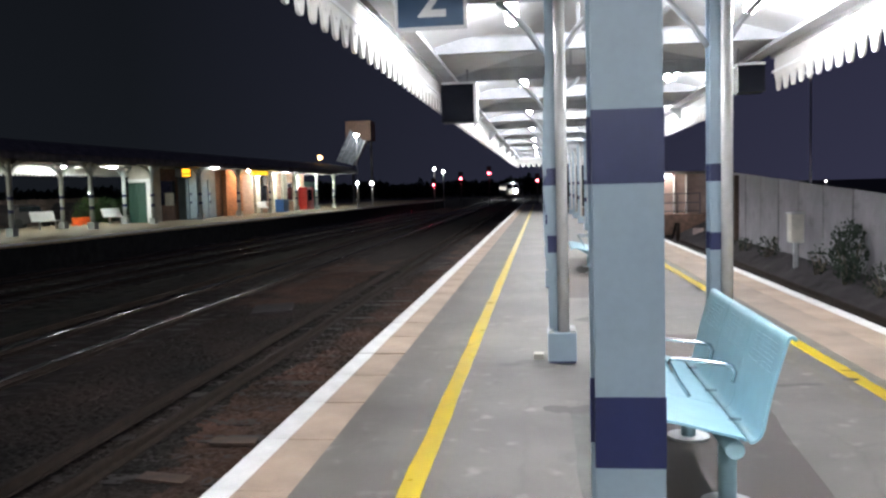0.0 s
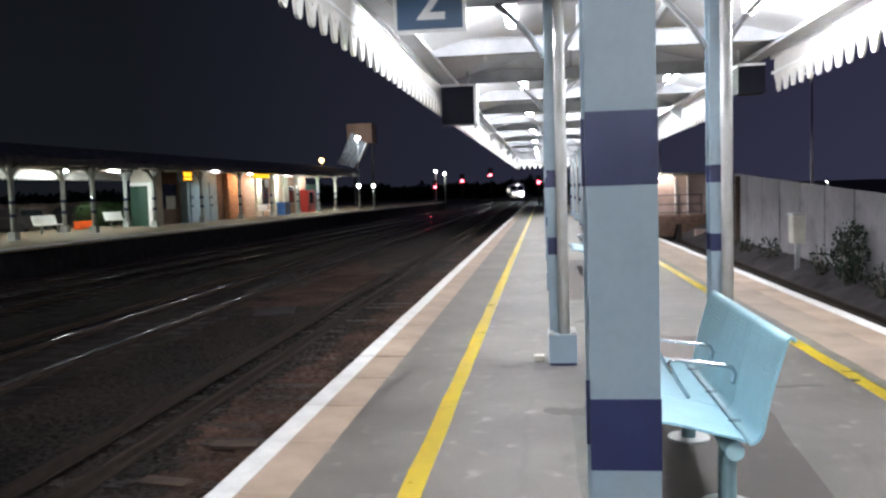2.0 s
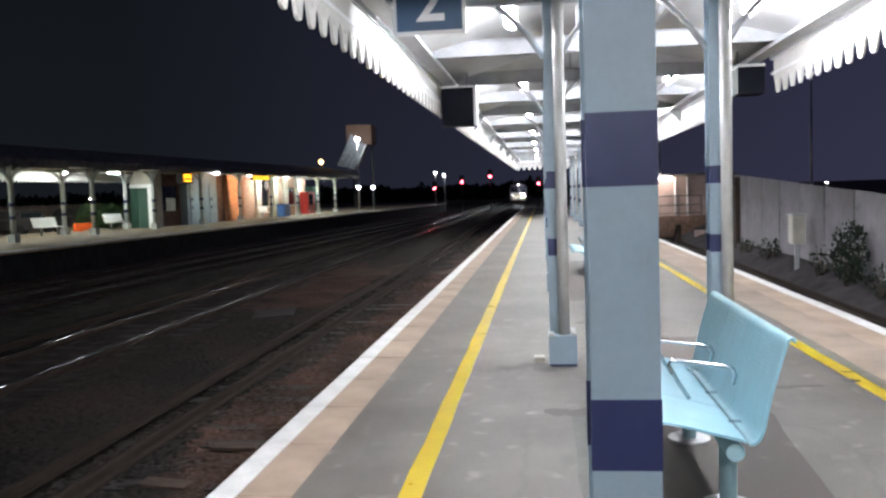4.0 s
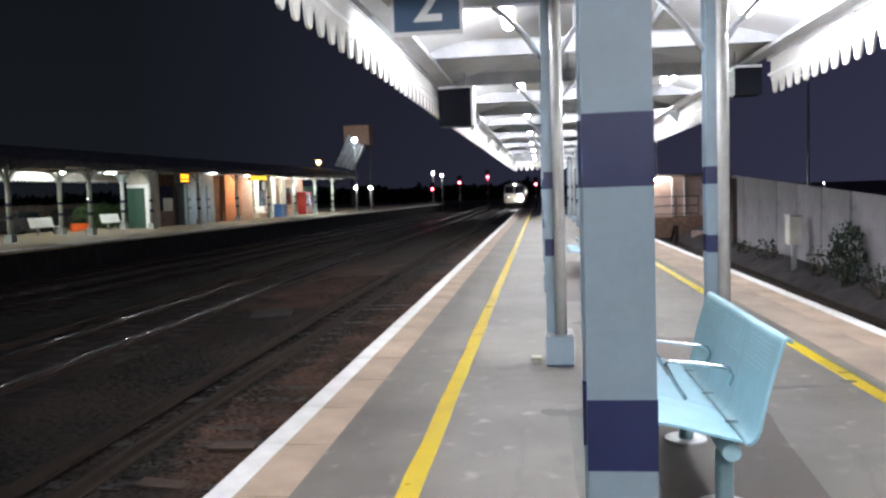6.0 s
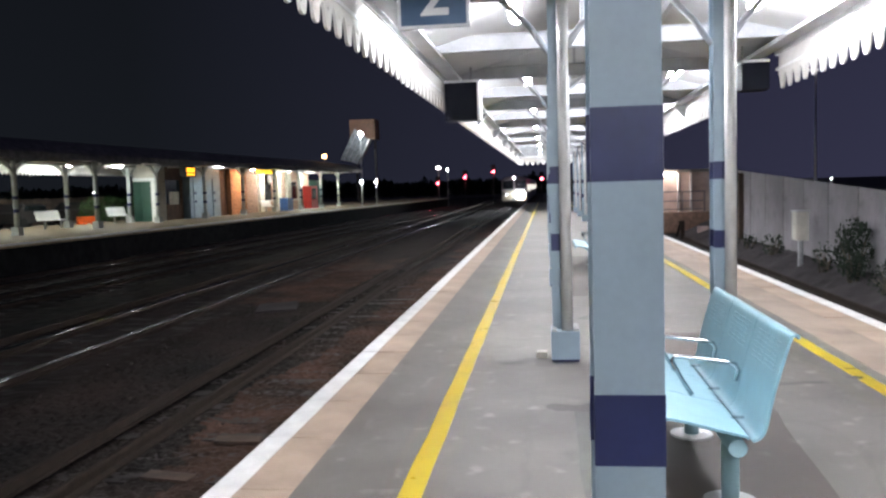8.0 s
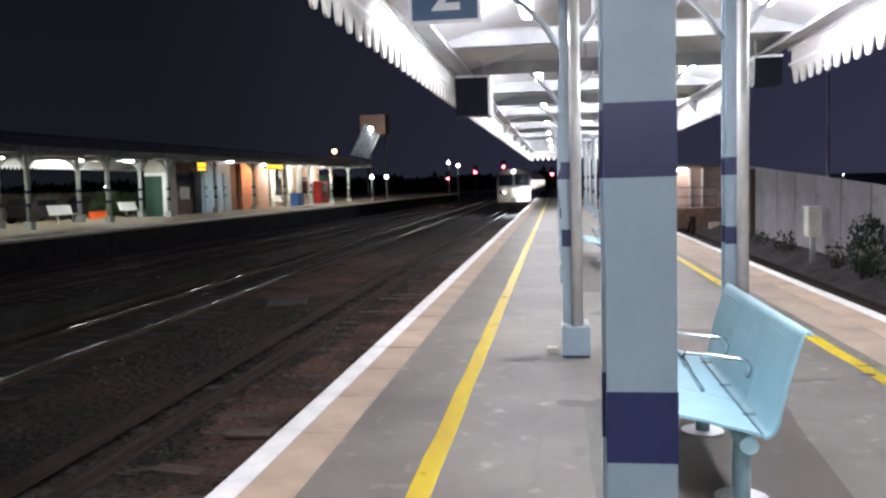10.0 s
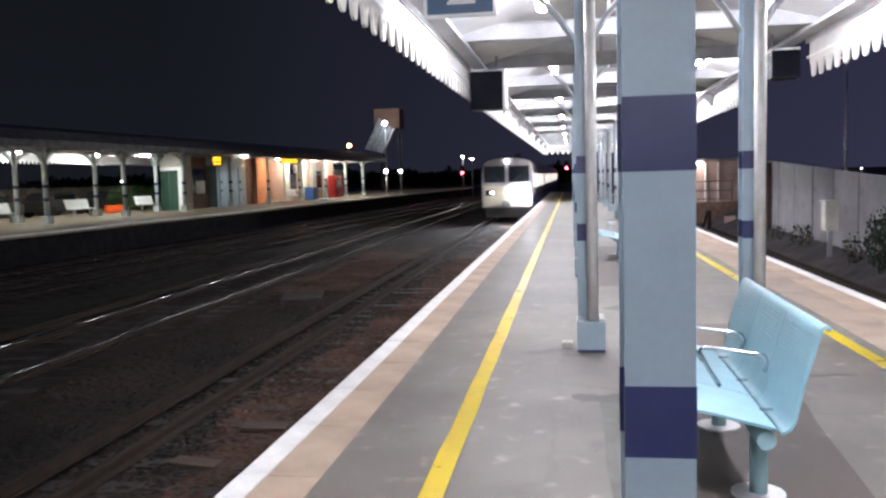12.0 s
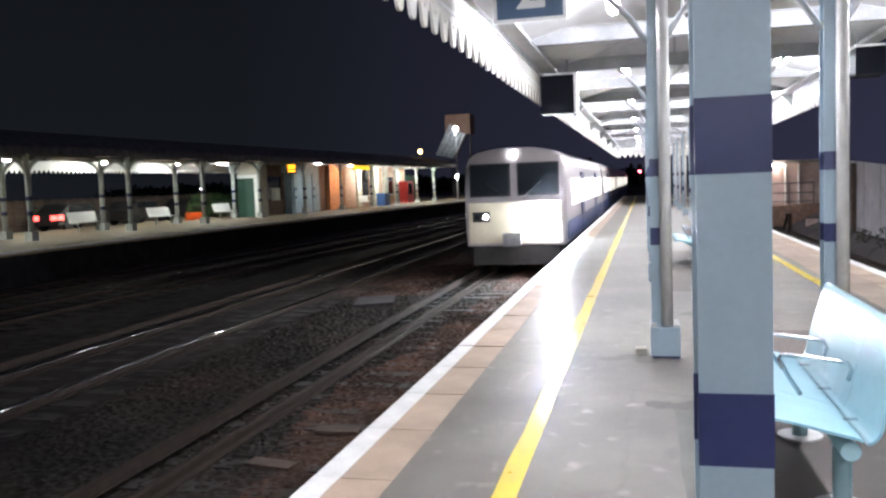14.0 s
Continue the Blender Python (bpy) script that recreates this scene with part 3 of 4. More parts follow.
def display(x0, x1, y, z0, z1, label, trim=True):
    d = thing("hanging_display", label, "display", "displays")
    part("case", rounded(boxes((x0, x1, y, y + 0.35, z0, z1 - 0.03)), 0.01), SCREEN_CASE, d)
    part("top_trim", boxes((x0, x1, y - 0.01, y + 0.36, z1 - 0.03, z1)), WHITE_PAINT, d)
    if trim:
        part("side_trim", boxes((x1, x1 + 0.04, y - 0.01, y + 0.36, z0, z1)), WHITE_PAINT, d)
    for x in (x0 + 0.03, x1 - 0.1):
        part("hanger", tubes([(x, y + 0.15, z1), (x, y + 0.15, z1 + 0.2)], 0.014, 8), STEEL, d)


# ---- bench ----
def bench(m):
    b = thing("platform_bench", "teal metal three-seat bench with chrome armrests", "bench", "benches", m)
    seat_line = [(0.47, 0.420), (0.475, 0.445), (0.50, 0.462), (0.54, 0.462), (0.62, 0.446), (0.72, 0.420), (0.80, 0.400), (0.845, 0.390), (0.880, 0.381), (0.893, 0.371)]
    back_line = [(0.905, 0.362), (0.922, 0.366), (0.938, 0.378), (0.950, 0.396), (0.961, 0.425), (0.974, 0.49), (0.994, 0.58), (1.019, 0.67),
                 (1.045, 0.76), (1.062, 0.815), (1.072, 0.838), (1.09, 0.848), (1.108, 0.842), (1.113, 0.825)]

    def sheet(line, y0, y1):
        under = []
        for i, p in enumerate(line):
            d = (Vector(line[min(len(line) - 1, i + 1)]) - Vector(line[max(0, i - 1)])).normalized()
            under.append((p[0] + d.y * 0.012, p[1] - d.x * 0.012))
        return extrude(line + under[::-1], "y", y0, y1, True)

    seat = 1.75 / 3
    for k in range(3):
        part("seat_panel", sheet(seat_line, k * seat + 0.002, (k + 1) * seat - 0.002), TEAL, b, "sloping teal seat panel")
    for k in range(3):
        rest = part("backrest", sheet(back_line, k * seat + 0.002, (k + 1) * seat - 0.002), TEAL, b, "teal backrest panel with a rolled top")
        for r in range(7):
            z = 0.655 + r * 0.022
            x = 1.0148 + (z - 0.655) * 0.29
            for c in range(4):
                y0 = k * seat + 0.085 + c * 0.106
                part("slot", rounded(boxes((x - 0.0008, x + 0.004, y0, y0 + 0.088, z, z + 0.006)), 0.0006, 1), TEAL, rest)
    part("beam", tubes([(0.845, 0.02, 0.315), (0.845, 1.73, 0.315)], 0.042, 20), TEAL_DARK, b)
    for y in (0.40, 1.36):
        part("seat_bracket", extrude([(0.60, 0.41), (0.86, 0.34), (0.86, 0.27), (0.78, 0.30)], "y", y, y + 0.02), TEAL_DARK, b)
    for y in (0.19, 1.27):
        leg = part("leg", tubes([(0.845, y, 0.012), (0.845, y, 0.29)], 0.042, 18), TEAL_DARK, b)
        part("foot_plate", rounded(tubes([(0.845, y, 0.0), (0.845, y, 0.014)], 0.125, 24), 0.003, 1), STEEL, leg, "round steel foot plate")
    for y in (seat, 2 * seat):
        part("armrest", tubes([(0.955, y, 0.50), (0.97, y, 0.55), (0.955, y, 0.585), (0.91, y, 0.598), (0.68, y, 0.627), (0.645, y, 0.627), (0.632, y, 0.608), (0.68, y, 0.51), (0.735, y, 0.425)], 0.011, 10), CHROME, b, "chrome tube armrest")
    for k in range(3):
        for c in (0.285,):
            part("fixing_clip", rounded(boxes((0.872, 0.932, k * seat + c, k * seat + c + 0.016, 0.381, 0.391)), 0.003, 1), CHROME, b)
    return b


# ---- train ----
def train():
    t = thing("train", "pale electric passenger train with blazing headlights", "train", m=pose(-3.5, 200, RAIL_Z))
    side = [(-1.36, 0.75), (-1.39, 1.1), (-1.40, 1.6), (-1.39, 2.4), (-1.36, 2.92), (-1.27, 3.17), (-1.05, 3.33), (-0.55, 3.43), (0, 3.46)]
    prof = side + [(-x, z) for x, z in side[-2::-1]]
    for car in range(4):
        y0, y1 = car * 20.3 + (0.18 if car == 0 else 0.15), car * 20.3 + 20.0
        c = part("coach", extrude(prof, "y", y0, y1, False), TRAIN_WHITE, t)
        part("underframe", boxes((-1.15, 1.15, y0 + 0.5, y1 - 0.5, 0.42, 0.75)), TRAIN_GREY, c)
        for s in (-1, 1):
            part("waist_stripe", boxes((s * 1.405 - 0.006, s * 1.405 + 0.006, y0 + 0.4, y1, 0.85, 1.35)), TRAIN_BLUE, c)
            for k in range(8):
                ya = y0 + 1.9 + k * 2.2
                part("saloon_window", rounded(boxes((s * 1.385 - 0.02, s * 1.385 + 0.02, ya, ya + 1.5, 1.75, 2.55)), 0.01, 1), SALOON_GLOW, c, "lit saloon window")
            for ya in (y0 + 5.6, y1 - 6.4):
                dr = part("door", rounded(boxes((s * 1.40 - 0.015, s * 1.40 + 0.015, ya, ya + 1.3, 0.82, 2.75)), 0.008, 1), TRAIN_BLUE, c, "dark blue sliding door")
                part("door_window", rounded(boxes((s * 1.415 - 0.006, s * 1.415 + 0.006, ya + 0.2, ya + 1.1, 1.75, 2.5)), 0.004, 1), SALOON_GLOW, dr)
        for k, yy in enumerate((y0 + 2.2, y0 + 4.8, y1 - 4.8, y1 - 2.2)):
            ax = part("wheelset", tubes([(-0.8, yy, 0.42), (0.8, yy, 0.42)], 0.07, 8), TRAIN_GREY, c)
            for x in (-0.75, 0.75):
                part("wheel", tubes([(x - 0.06, yy, 0.42), (x + 0.06, yy, 0.42)], 0.42, 20), TRAIN_GREY, ax)
    # cab front: rounded rectangle face tapering slightly forward
    front = part("cab_front", extrude([(x * 0.985, 0.75 + (z - 0.75) * 0.985) for x, z in prof], "y", 0.05, 0.19), TRAIN_WHITE, t, "pale cab front")
    part("nose_panel", rounded(boxes((-1.28, 1.28, 0.0, 0.06, 0.82, 1.95)), 0.03), TRAIN_YELLOW, front, "dull yellow warning panel")
    for s in (-1, 1):
        part("windscreen", rounded(boxes((s * 0.665 - 0.53, s * 0.665 + 0.53, 0.015, 0.06, 2.15, 2.98)), 0.02), GLASS_DARK, front, "dark windscreen pane")
        part("screen_surround", rounded(boxes((s * 0.665 - 0.57, s * 0.665 + 0.57, 0.03, 0.07, 2.11, 3.02)), 0.02), BLACK, front)
        part("wiper", tubes([(s * 0.3, -0.005, 2.12), (s * 0.75, -0.005, 2.5)], 0.012, 6), BLACK, front)
        cl = part("light_cluster", rounded(boxes((s * 0.93 - 0.24, s * 0.93 + 0.24, -0.02, 0.03, 1.42, 1.70)), 0.02), BLACK, front, "black headlight cluster")
        if s > 0:
            part("headlight", tubes([(0.86, -0.09, 1.56), (0.86, 0.0, 1.56)], 0.13, 20), HEAD_GLOW, cl, "blazing headlight")
            part("marker_light", tubes([(1.07, -0.035, 1.56), (1.07, 0.0, 1.56)], 0.045, 14), MARKER_GLOW, cl, "lit marker light")
        else:
            part("headlight", tubes([(-1.04, -0.035, 1.56), (-1.04, 0.0, 1.56)], 0.075, 18), GLASS_DARK, cl, "unlit headlight")
            part("marker_light", tubes([(-0.80, -0.04, 1.56), (-0.80, 0.0, 1.56)], 0.065, 16), MARKER_GLOW, cl, "lit marker light")
    part("top_light", tubes([(0, -0.02, 3.26), (0, 0.06, 3.26)], 0.085, 18), MARKER_GLOW, front, "lit high marker light")
    cp = part("coupler", boxes((-0.18, 0.18, -0.55, 0.1, 0.82, 1.1)), TRAIN_GREY, t, "grey front coupler")
    part("coupler_face", rounded(boxes((-0.24, 0.24, -0.62, -0.55, 0.78, 1.14)), 0.02), STEEL, cp)
    part("obstacle_plate", boxes((-1.2, 1.2, 0.1, 0.16, 0.22, 0.74)), TRAIN_GREY, t)
    return t


# ---- opposite platform ----
def far_column(x, y):
    c = thing("canopy_column", "pale grey column with dark bands on the opposite platform", "column", "opposite canopy columns", FAR @ pose(x, y, 0))
    part("shaft", tubes([(0, 0, 0.35), (0, 0, 3.4)], 0.11, 12), FAR_COLUMN, c)
    part("base_box", rounded(boxes((-0.18, 0.18, -0.18, 0.18, 0, 0.35)), 0.02, 1), FAR_COLUMN, c)
    for z in (0.98, 1.55):
        part("band", tubes([(0, 0, z), (0, 0, z + 0.16)], 0.118, 12), BAND, c, "dark painted band")
    for s in (-1, 1):
        arc = [(s * (1.25 - 1.15 * math.cos(math.pi / 2 * i / 10)), 2.42 + 0.78 * math.sin(math.pi / 2 * i / 10)) for i in range(11)]
        part("arch_bracket", extrude(arc + [(s * 1.25, 3.24), (s * 0.62, 3.24), (s * 0.30, 3.10), (s * 0.10, 2.75)], "x", -0.035, 0.035), FAR_COLUMN, c, "curved spandrel bracket")


def far_platform():
    p = thing("platform_floor", "opposite platform with a pale edge and dark brick face", "platform", m=FAR, kind="structure")
    part("surface", boxes((-11, -0.5, -40, 92, -0.15, 0)), FAR_PAVING, p)
    part("forecourt", boxes((-40, -11, -40, 92, -1.3, -0.15)), ASPHALT, p, "dark asphalt forecourt behind the platform")
    part("edge_slabs", boxes((-0.5, 0, -40, 92, -0.12, 0.002)), FAR_EDGE, p)
    part("white_line", boxes((-0.06, 0.006, -40, 92, -0.05, 0.006)), WHITE_LINE, p)
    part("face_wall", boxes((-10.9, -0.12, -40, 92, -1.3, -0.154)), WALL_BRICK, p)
    c = thing("ceiling", "dark-topped canopy of the opposite platform, lit white beneath", "canopy", m=FAR, kind="structure")
    x0, x1 = -9.2, -2.4
    part("boarding", boxes((x0, x1, -40, FAR_END, 3.42, 3.48)), CEILING, c)
    part("roof_cover", extrude([(x0 - 0.1, 3.485), (x1 + 0.1, 3.485), (x1 - 0.8, 3.95), ((x0 + x1) / 2, 4.35), (x0 + 0.8, 3.95)], "y", -40, FAR_END + 0.2), ROOF_TOP, c)
    y = -39
    while y < FAR_END - 0.5:
        part("cross_beam", boxes((x0, x1, y - 0.06, y + 0.06, 3.25, 3.42)), WHITE_PAINT, c)
        y += 6.2
    part("eave_board", boxes((x1 - 0.02, x1 + 0.02, -40, FAR_END, 3.2, 3.484)), ROOF_TOP, c)
    v = thing("valance", "white toothed valance at the back of the opposite canopy", "canopy valance", "opposite valances", FAR, "structure")
    pts = [(-0.15, 3.4), (-0.15, 2.98), (0, 2.80), (0.15, 2.98), (0.15, 3.4)]
    me = mesh_of("valance_board", extrude(pts, "x", -0.015, 0.015), WHITE_PAINT)
    for k in range(192):
        piece("valance_board", me, v, pose(x0, -24 + k * 0.3, 0))
    for k in range(17):
        piece("valance_board", me, v, pose(x0, 49.3 + k * 0.3, 0))
    for x in (-4.35, -6.9):
        part("lengthwise_beam", boxes((x - 0.06, x + 0.06, -40, FAR_END, 3.24, 3.415)), FAR_GIRDER, c)
    for k in range(-4, 8):
        far_column(-4.35, 0.50 + 5.95 * k)
        far_column(-6.9, 1.85 + 5.95 * k)
    for y in (47.6, 52.9):
        far_column(-4.35, y)


def far_lamp(x, y, z=3.2, glowing=None):
    l = thing("canopy_lamp", "lit canopy lamp or added fill lamp under the opposite canopy", "lamp", "opposite canopy lamps", FAR @ pose(x, y, z))
    part("housing", boxes((-0.12, 0.12, -0.4, 0.4, 0.08, 0.14)), STEEL, l)
    part("diffuser", rounded(boxes((-0.10, 0.10, -0.38, 0.38, 0.0, 0.08)), 0.03), glowing or FAR_LAMP_GLOW, l, "glowing diffuser")


def far_bench(y):
    b = thing("platform_bench", "pale metal bench on the opposite platform", "bench", "opposite benches", FAR @ pose(-7.6, y, 0))
    part("seat", rounded(boxes((0.0, 0.5, 0, 1.9, 0.42, 0.46)), 0.015, 1), SIGN_WHITE, b)
    part("backrest", rounded(extrude([(0.0, 0.44), (-0.14, 0.92), (-0.1, 0.93), (0.04, 0.46)], "y", 0, 1.9), 0.01, 1), SIGN_WHITE, b)
    for yy in (0.3, 1.6):
        part("leg", boxes((0.2, 0.27, yy - 0.04, yy + 0.04, 0, 0.42)), STEEL, b)
    return b


def far_building():
    h = thing("station_building", "brick and render station building on the opposite platform", "building", m=FAR)
    x1 = -5.6
    part("wall", boxes((-7.1, x1, 20.6, 21.6, 0, 3.4)), RENDER_WALL, h, "pale rendered pier")
    # the set-back walls carry their shade in a darker brick colour
    part("wall", boxes((-7.1, x1 - 0.5, 21.6, 24.8, 0, 3.4)), DARK_BRICK, h, "brown brick wall with its shade put into the colour")
    part("window", rounded(boxes((x1 - 0.5, x1 - 0.46, 22.0, 24.3, 1.0, 2.5)), 0.01, 1), GLASS_DARK, h, "dark window")
    part("poster", boxes((x1 - 0.46, x1 - 0.44, 22.9, 24.1, 0.95, 1.75)), RENDER_WALL, h, "pale notice board")
    part("wall", boxes((-7.1, x1, 24.8, 29.2, 0, 3.4)), DOOR_BLUE, h, "pale blue painted wall")
    for y in (25.2, 26.6, 28.0):
        d = part("door", rounded(boxes((x1, x1 + 0.05, y, y + 1.1, 0.0, 2.6)), 0.01, 1), DOOR_BLUE, h, "pale blue door")
        for z in (1.0, 1.55):
            part("band", boxes((x1 + 0.05, x1 + 0.06, y + 0.05, y + 0.35, z, z + 0.16)), BAND, d)
    # shade again put into the brick colour, next to the brighter lit wall
    part("wall", boxes((-7.1, x1 - 0.3, 29.2, 31.0, 0, 3.4)), DARK_BRICK, h, "brown brick wall with its shade put into the colour")
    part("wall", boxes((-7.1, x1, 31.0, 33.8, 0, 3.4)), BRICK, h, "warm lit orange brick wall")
    part("wall", boxes((-7.1, x1 - 0.4, 33.8, 49.0, 0, 3.4)), PINK_BRICK, h, "pinkish brick wall")
    part("wall", boxes((-8.6, -7.4, 49.2, 56.5, 0, 2.6)), GREEN_PAINT, h, "dark green boarded screen")
    for y in (36.9, 40.6, 43.0, 46.0):
        part("pilaster", boxes((x1 - 0.4, x1 - 0.2, y, y + 0.9, 0.0, 3.4)), RENDER_WALL, h, "white painted pilaster")
    for y in (38.4, 44.4):
        w = part("window", boxes((x1 - 0.4, x1 - 0.36, y, y + 1.2, 0.9, 2.4)), GLASS_DARK, h, "dark window")
        part("sill", boxes((x1 - 0.4, x1 - 0.28, y - 0.1, y + 1.3, 0.8, 0.9)), RENDER_WALL, w)


def far_fittings():
    d = thing("departure_display", "amber lit departure display hanging from the opposite canopy", "display", m=FAR @ pose(-4.3, 21.4, 2.62))
    part("case", rounded(boxes((-0.2, 0.2, 0, 1.3, 0, 0.62)), 0.02, 1), BLACK, d)
    for k, (z, l) in enumerate(((0.44, 0.5), (0.30, 0.5), (0.10, 1.0))):
        part("text_bar", boxes((0.2, 0.206, 0.14, 0.14 + l, z, z + 0.10)), AMBER_GLOW, d, "amber lettering bar")
        if k < 2:
            part("text_bar", boxes((0.2, 0.206, 0.70, 0.70 + l * 0.9, z, z + 0.10)), AMBER_GLOW, d, "amber lettering bar")
    y = thing("illuminated_sign", "yellow lit sign hanging from the opposite canopy", "sign", m=FAR @ pose(-4.3, 32.4, 2.92))
    part("case", rounded(boxes((-0.1, 0.1, 0, 3.2, 0, 0.34)), 0.02, 1), BLACK, y)
    part("face", boxes((0.1, 0.106, 0.05, 3.15, 0.03, 0.31)), YELLOW_GLOW, y, "glowing yellow face")
    c = thing("station_clock", "round station clock with a pale face", "clock", m=FAR @ pose(-4.7, 35.9, 2.55))
    part("case", tubes([(-0.1, 0, 0), (0.1, 0, 0)], 0.42, 24), BLACK, c)
    part("face", tubes([(0.1, 0, 0), (0.108, 0, 0)], 0.36, 24), SIGN_WHITE, c, "pale clock face")
    part("bracket", tubes([(0, 0, 0.4), (0, 0, 0.85)], 0.03, 8), STEEL, c)
    b = thing("litter_bin", "blue plastic litter bin on the opposite platform", "bin", m=FAR @ pose(-4.6, 39.4, 0))
    part("body", rounded(boxes((-0.35, 0.35, -0.6, 0.6, 0, 0.95)), 0.05), BLUE_BIN, b)
    part("lid", rounded(boxes((-0.38, 0.38, -0.63, 0.63, 0.95, 1.03)), 0.02, 1), BLUE_BIN, b)
    r = thing("vending_machine", "red vending machine against the opposite wall", "vending machine", m=FAR @ pose(-5.3, 47.4, 0))
    part("body", rounded(boxes((-0.4, 0.4, -0.9, 0.9, 0, 2.0)), 0.03), RED_PAINT, r)
    part("front_panel", boxes((0.4, 0.42, -0.7, 0.4, 0.8, 1.8)), GLASS_DARK, r)
    g = thing("green_door", "wide dark green door in a white frame", "door", m=FAR @ pose(-7.05, 20.5, 0))
    part("leaf", rounded(boxes((0.0, 0.56, -0.05, 0.06, 0, 2.4)), 0.01, 1), GREEN_PAINT, g)
    part("leaf", rounded(boxes((0.58, 1.14, -0.05, 0.06, 0, 2.4)), 0.01, 1), GREEN_PAINT, g)
    part("frame", boxes((1.16, 1.4, -0.07, 0.08, 0, 2.4), (0.0, 1.4, -0.07, 0.08, 2.42, 2.62)), SIGN_WHITE, g, "white frame")
    o = thing("barrier", "orange plastic barrier lying on the opposite platform", "barrier", m=FAR @ pose(-9.0, 17.7, 0))
    part("panel", rounded(boxes((-0.05, 0.05, 0, 2.0, 0.08, 0.46)), 0.03), ORANGE, o)
    for yy in (0.3, 1.6):
        part("foot", rounded(boxes((-0.3, 0.3, yy, yy + 0.15, 0, 0.08)), 0.02, 1), ORANGE, o)
    f = thing("fence", "brown timber fence behind the opposite platform", "fence", m=FAR @ pose(-15.6, 0, -0.15))
    me = mesh_of("board", boxes((-0.02, 0.02, 0.0, 0.29, 0, 1.72)), TIMBER)
    for k in range(130):
        piece("board", me, f, pose(0, -8 + k * 0.3, random.uniform(-0.04, 0.04)))
    for z in (0.35, 1.2):
        part("fence_rail", boxes((0.021, 0.08, -8, 31, z, z + 0.1)), TIMBER, f)
    for yy, tail in ((11.0, True), (16.8, False), (22.5, False)):
        car(FAR @ pose(-13.2, yy, -0.15), tail)
    for yy in (53.0, 58.6):
        l = thing("platform_lamp", "globe lamp on a slim post on the opposite platform", "lamp", "globe lamps", FAR @ pose(-2.0, yy, 0))
        part("post", tubes([(0, 0, 0), (0, 0, 2.1)], [0.07, 0.045], 10), FAR_COLUMN, l)
        part("globe", sphere(bmesh.new(), (0, 0, 2.3), 0.15), GLOBE_GLOW, l, "glowing globe")
    l = thing("roof_lamp", "orange sodium lamp above the opposite canopy roof", "lamp", m=FAR @ pose(-4.0, 47.9, 0))
    part("bracket", tubes([(0, 0, 4.1), (0, 0, 4.5)], 0.04, 8), STEEL, l)
    part("head", sphere(bmesh.new(), (0, 0, 4.67), 0.2), SODIUM_GLOW, l, "glowing orange lamp")


def car(m, tail):
    c = thing("parked_car", "dark parked car" + (" with a lit red tail lamp" if tail else " behind the fence"), "car", "parked cars", m)
    prof = [(0, 0.3), (4.1, 0.3), (4.2, 0.7), (4.1, 0.9), (3.1, 1.0), (2.5, 1.42), (1.0, 1.45), (0.25, 0.98), (0.0, 0.9)]
    part("body", rounded(extrude([(y, z) for y, z in prof], "x", -0.85, 0.85), 0.05), CAR_PAINT, c)
    for yy in (0.75, 3.35):
        for x in (-0.8, 0.8):
            part("wheel", tubes([(x - 0.1, yy, 0.31), (x + 0.1, yy, 0.31)], 0.31, 16), BLACK, c)
    for x in (0.86,):
        part("side_window", rounded(boxes((0.845, 0.865, 0.9, 2.8, 1.0, 1.32)), 0.008, 1), GLASS_DARK, c)
    if tail:
        for x in (-0.6, 0.6):
            part("tail_lamp", rounded(boxes((x - 0.2, x + 0.2, -0.03, 0.06, 0.6, 0.85)), 0.02, 1), TAIL_GLOW, c, "lit red tail lamp")
        part("tail_lamp", rounded(boxes((0.84, 0.88, 0.02, 0.4, 0.6, 0.85)), 0.01, 1), TAIL_GLOW, c, "lit red tail lamp")


def shrub(m, rx, ry, rz, n, seed, label, leaf=None):
    rng = random.Random(seed)
    t = thing("shrub", label, "shrub", "shrubs", m)
    st = bmesh.new()
    bm = bmesh.new()
    for k in range(9):
        a = rng.uniform(0, 6.28)
        tip = (rx * 0.8 * math.cos(a), ry * 0.8 * math.sin(a), rz * rng.uniform(0.7, 1.6))
        tube(st, [(0.1 * math.cos(a), 0.1 * math.sin(a), 0), (tip[0] * 0.5, tip[1] * 0.5, tip[2] * 0.6), tip], [0.025, 0.016, 0.006], 5)
    for k in range(n):
        u, v, w = rng.uniform(-1, 1), rng.uniform(-1, 1), rng.uniform(-1, 1)
        if u * u + v * v + w * w > 1.1 or noise.noise((u * 2.2 + seed, v * 2.2, w * 2.2)) < -0.12:
            continue
        q = Euler((rng.uniform(0, 6), rng.uniform(0, 6), rng.uniform(0, 6))).to_matrix()
        l = rng.uniform(0.03, 0.075)
        c = Vector((u * rx, v * ry, rz + w * rz))
        vs = [bm.verts.new(c + q @ Vector(p)) for p in ((-l, 0, 0), (0, -l * 0.45, 0.01), (l, 0, 0), (0, l * 0.45, 0.01))]
        bm.faces.new(vs)
    part("branching_stem", st, BARK, t)
    part("foliage", bm, leaf or LEAF, t)


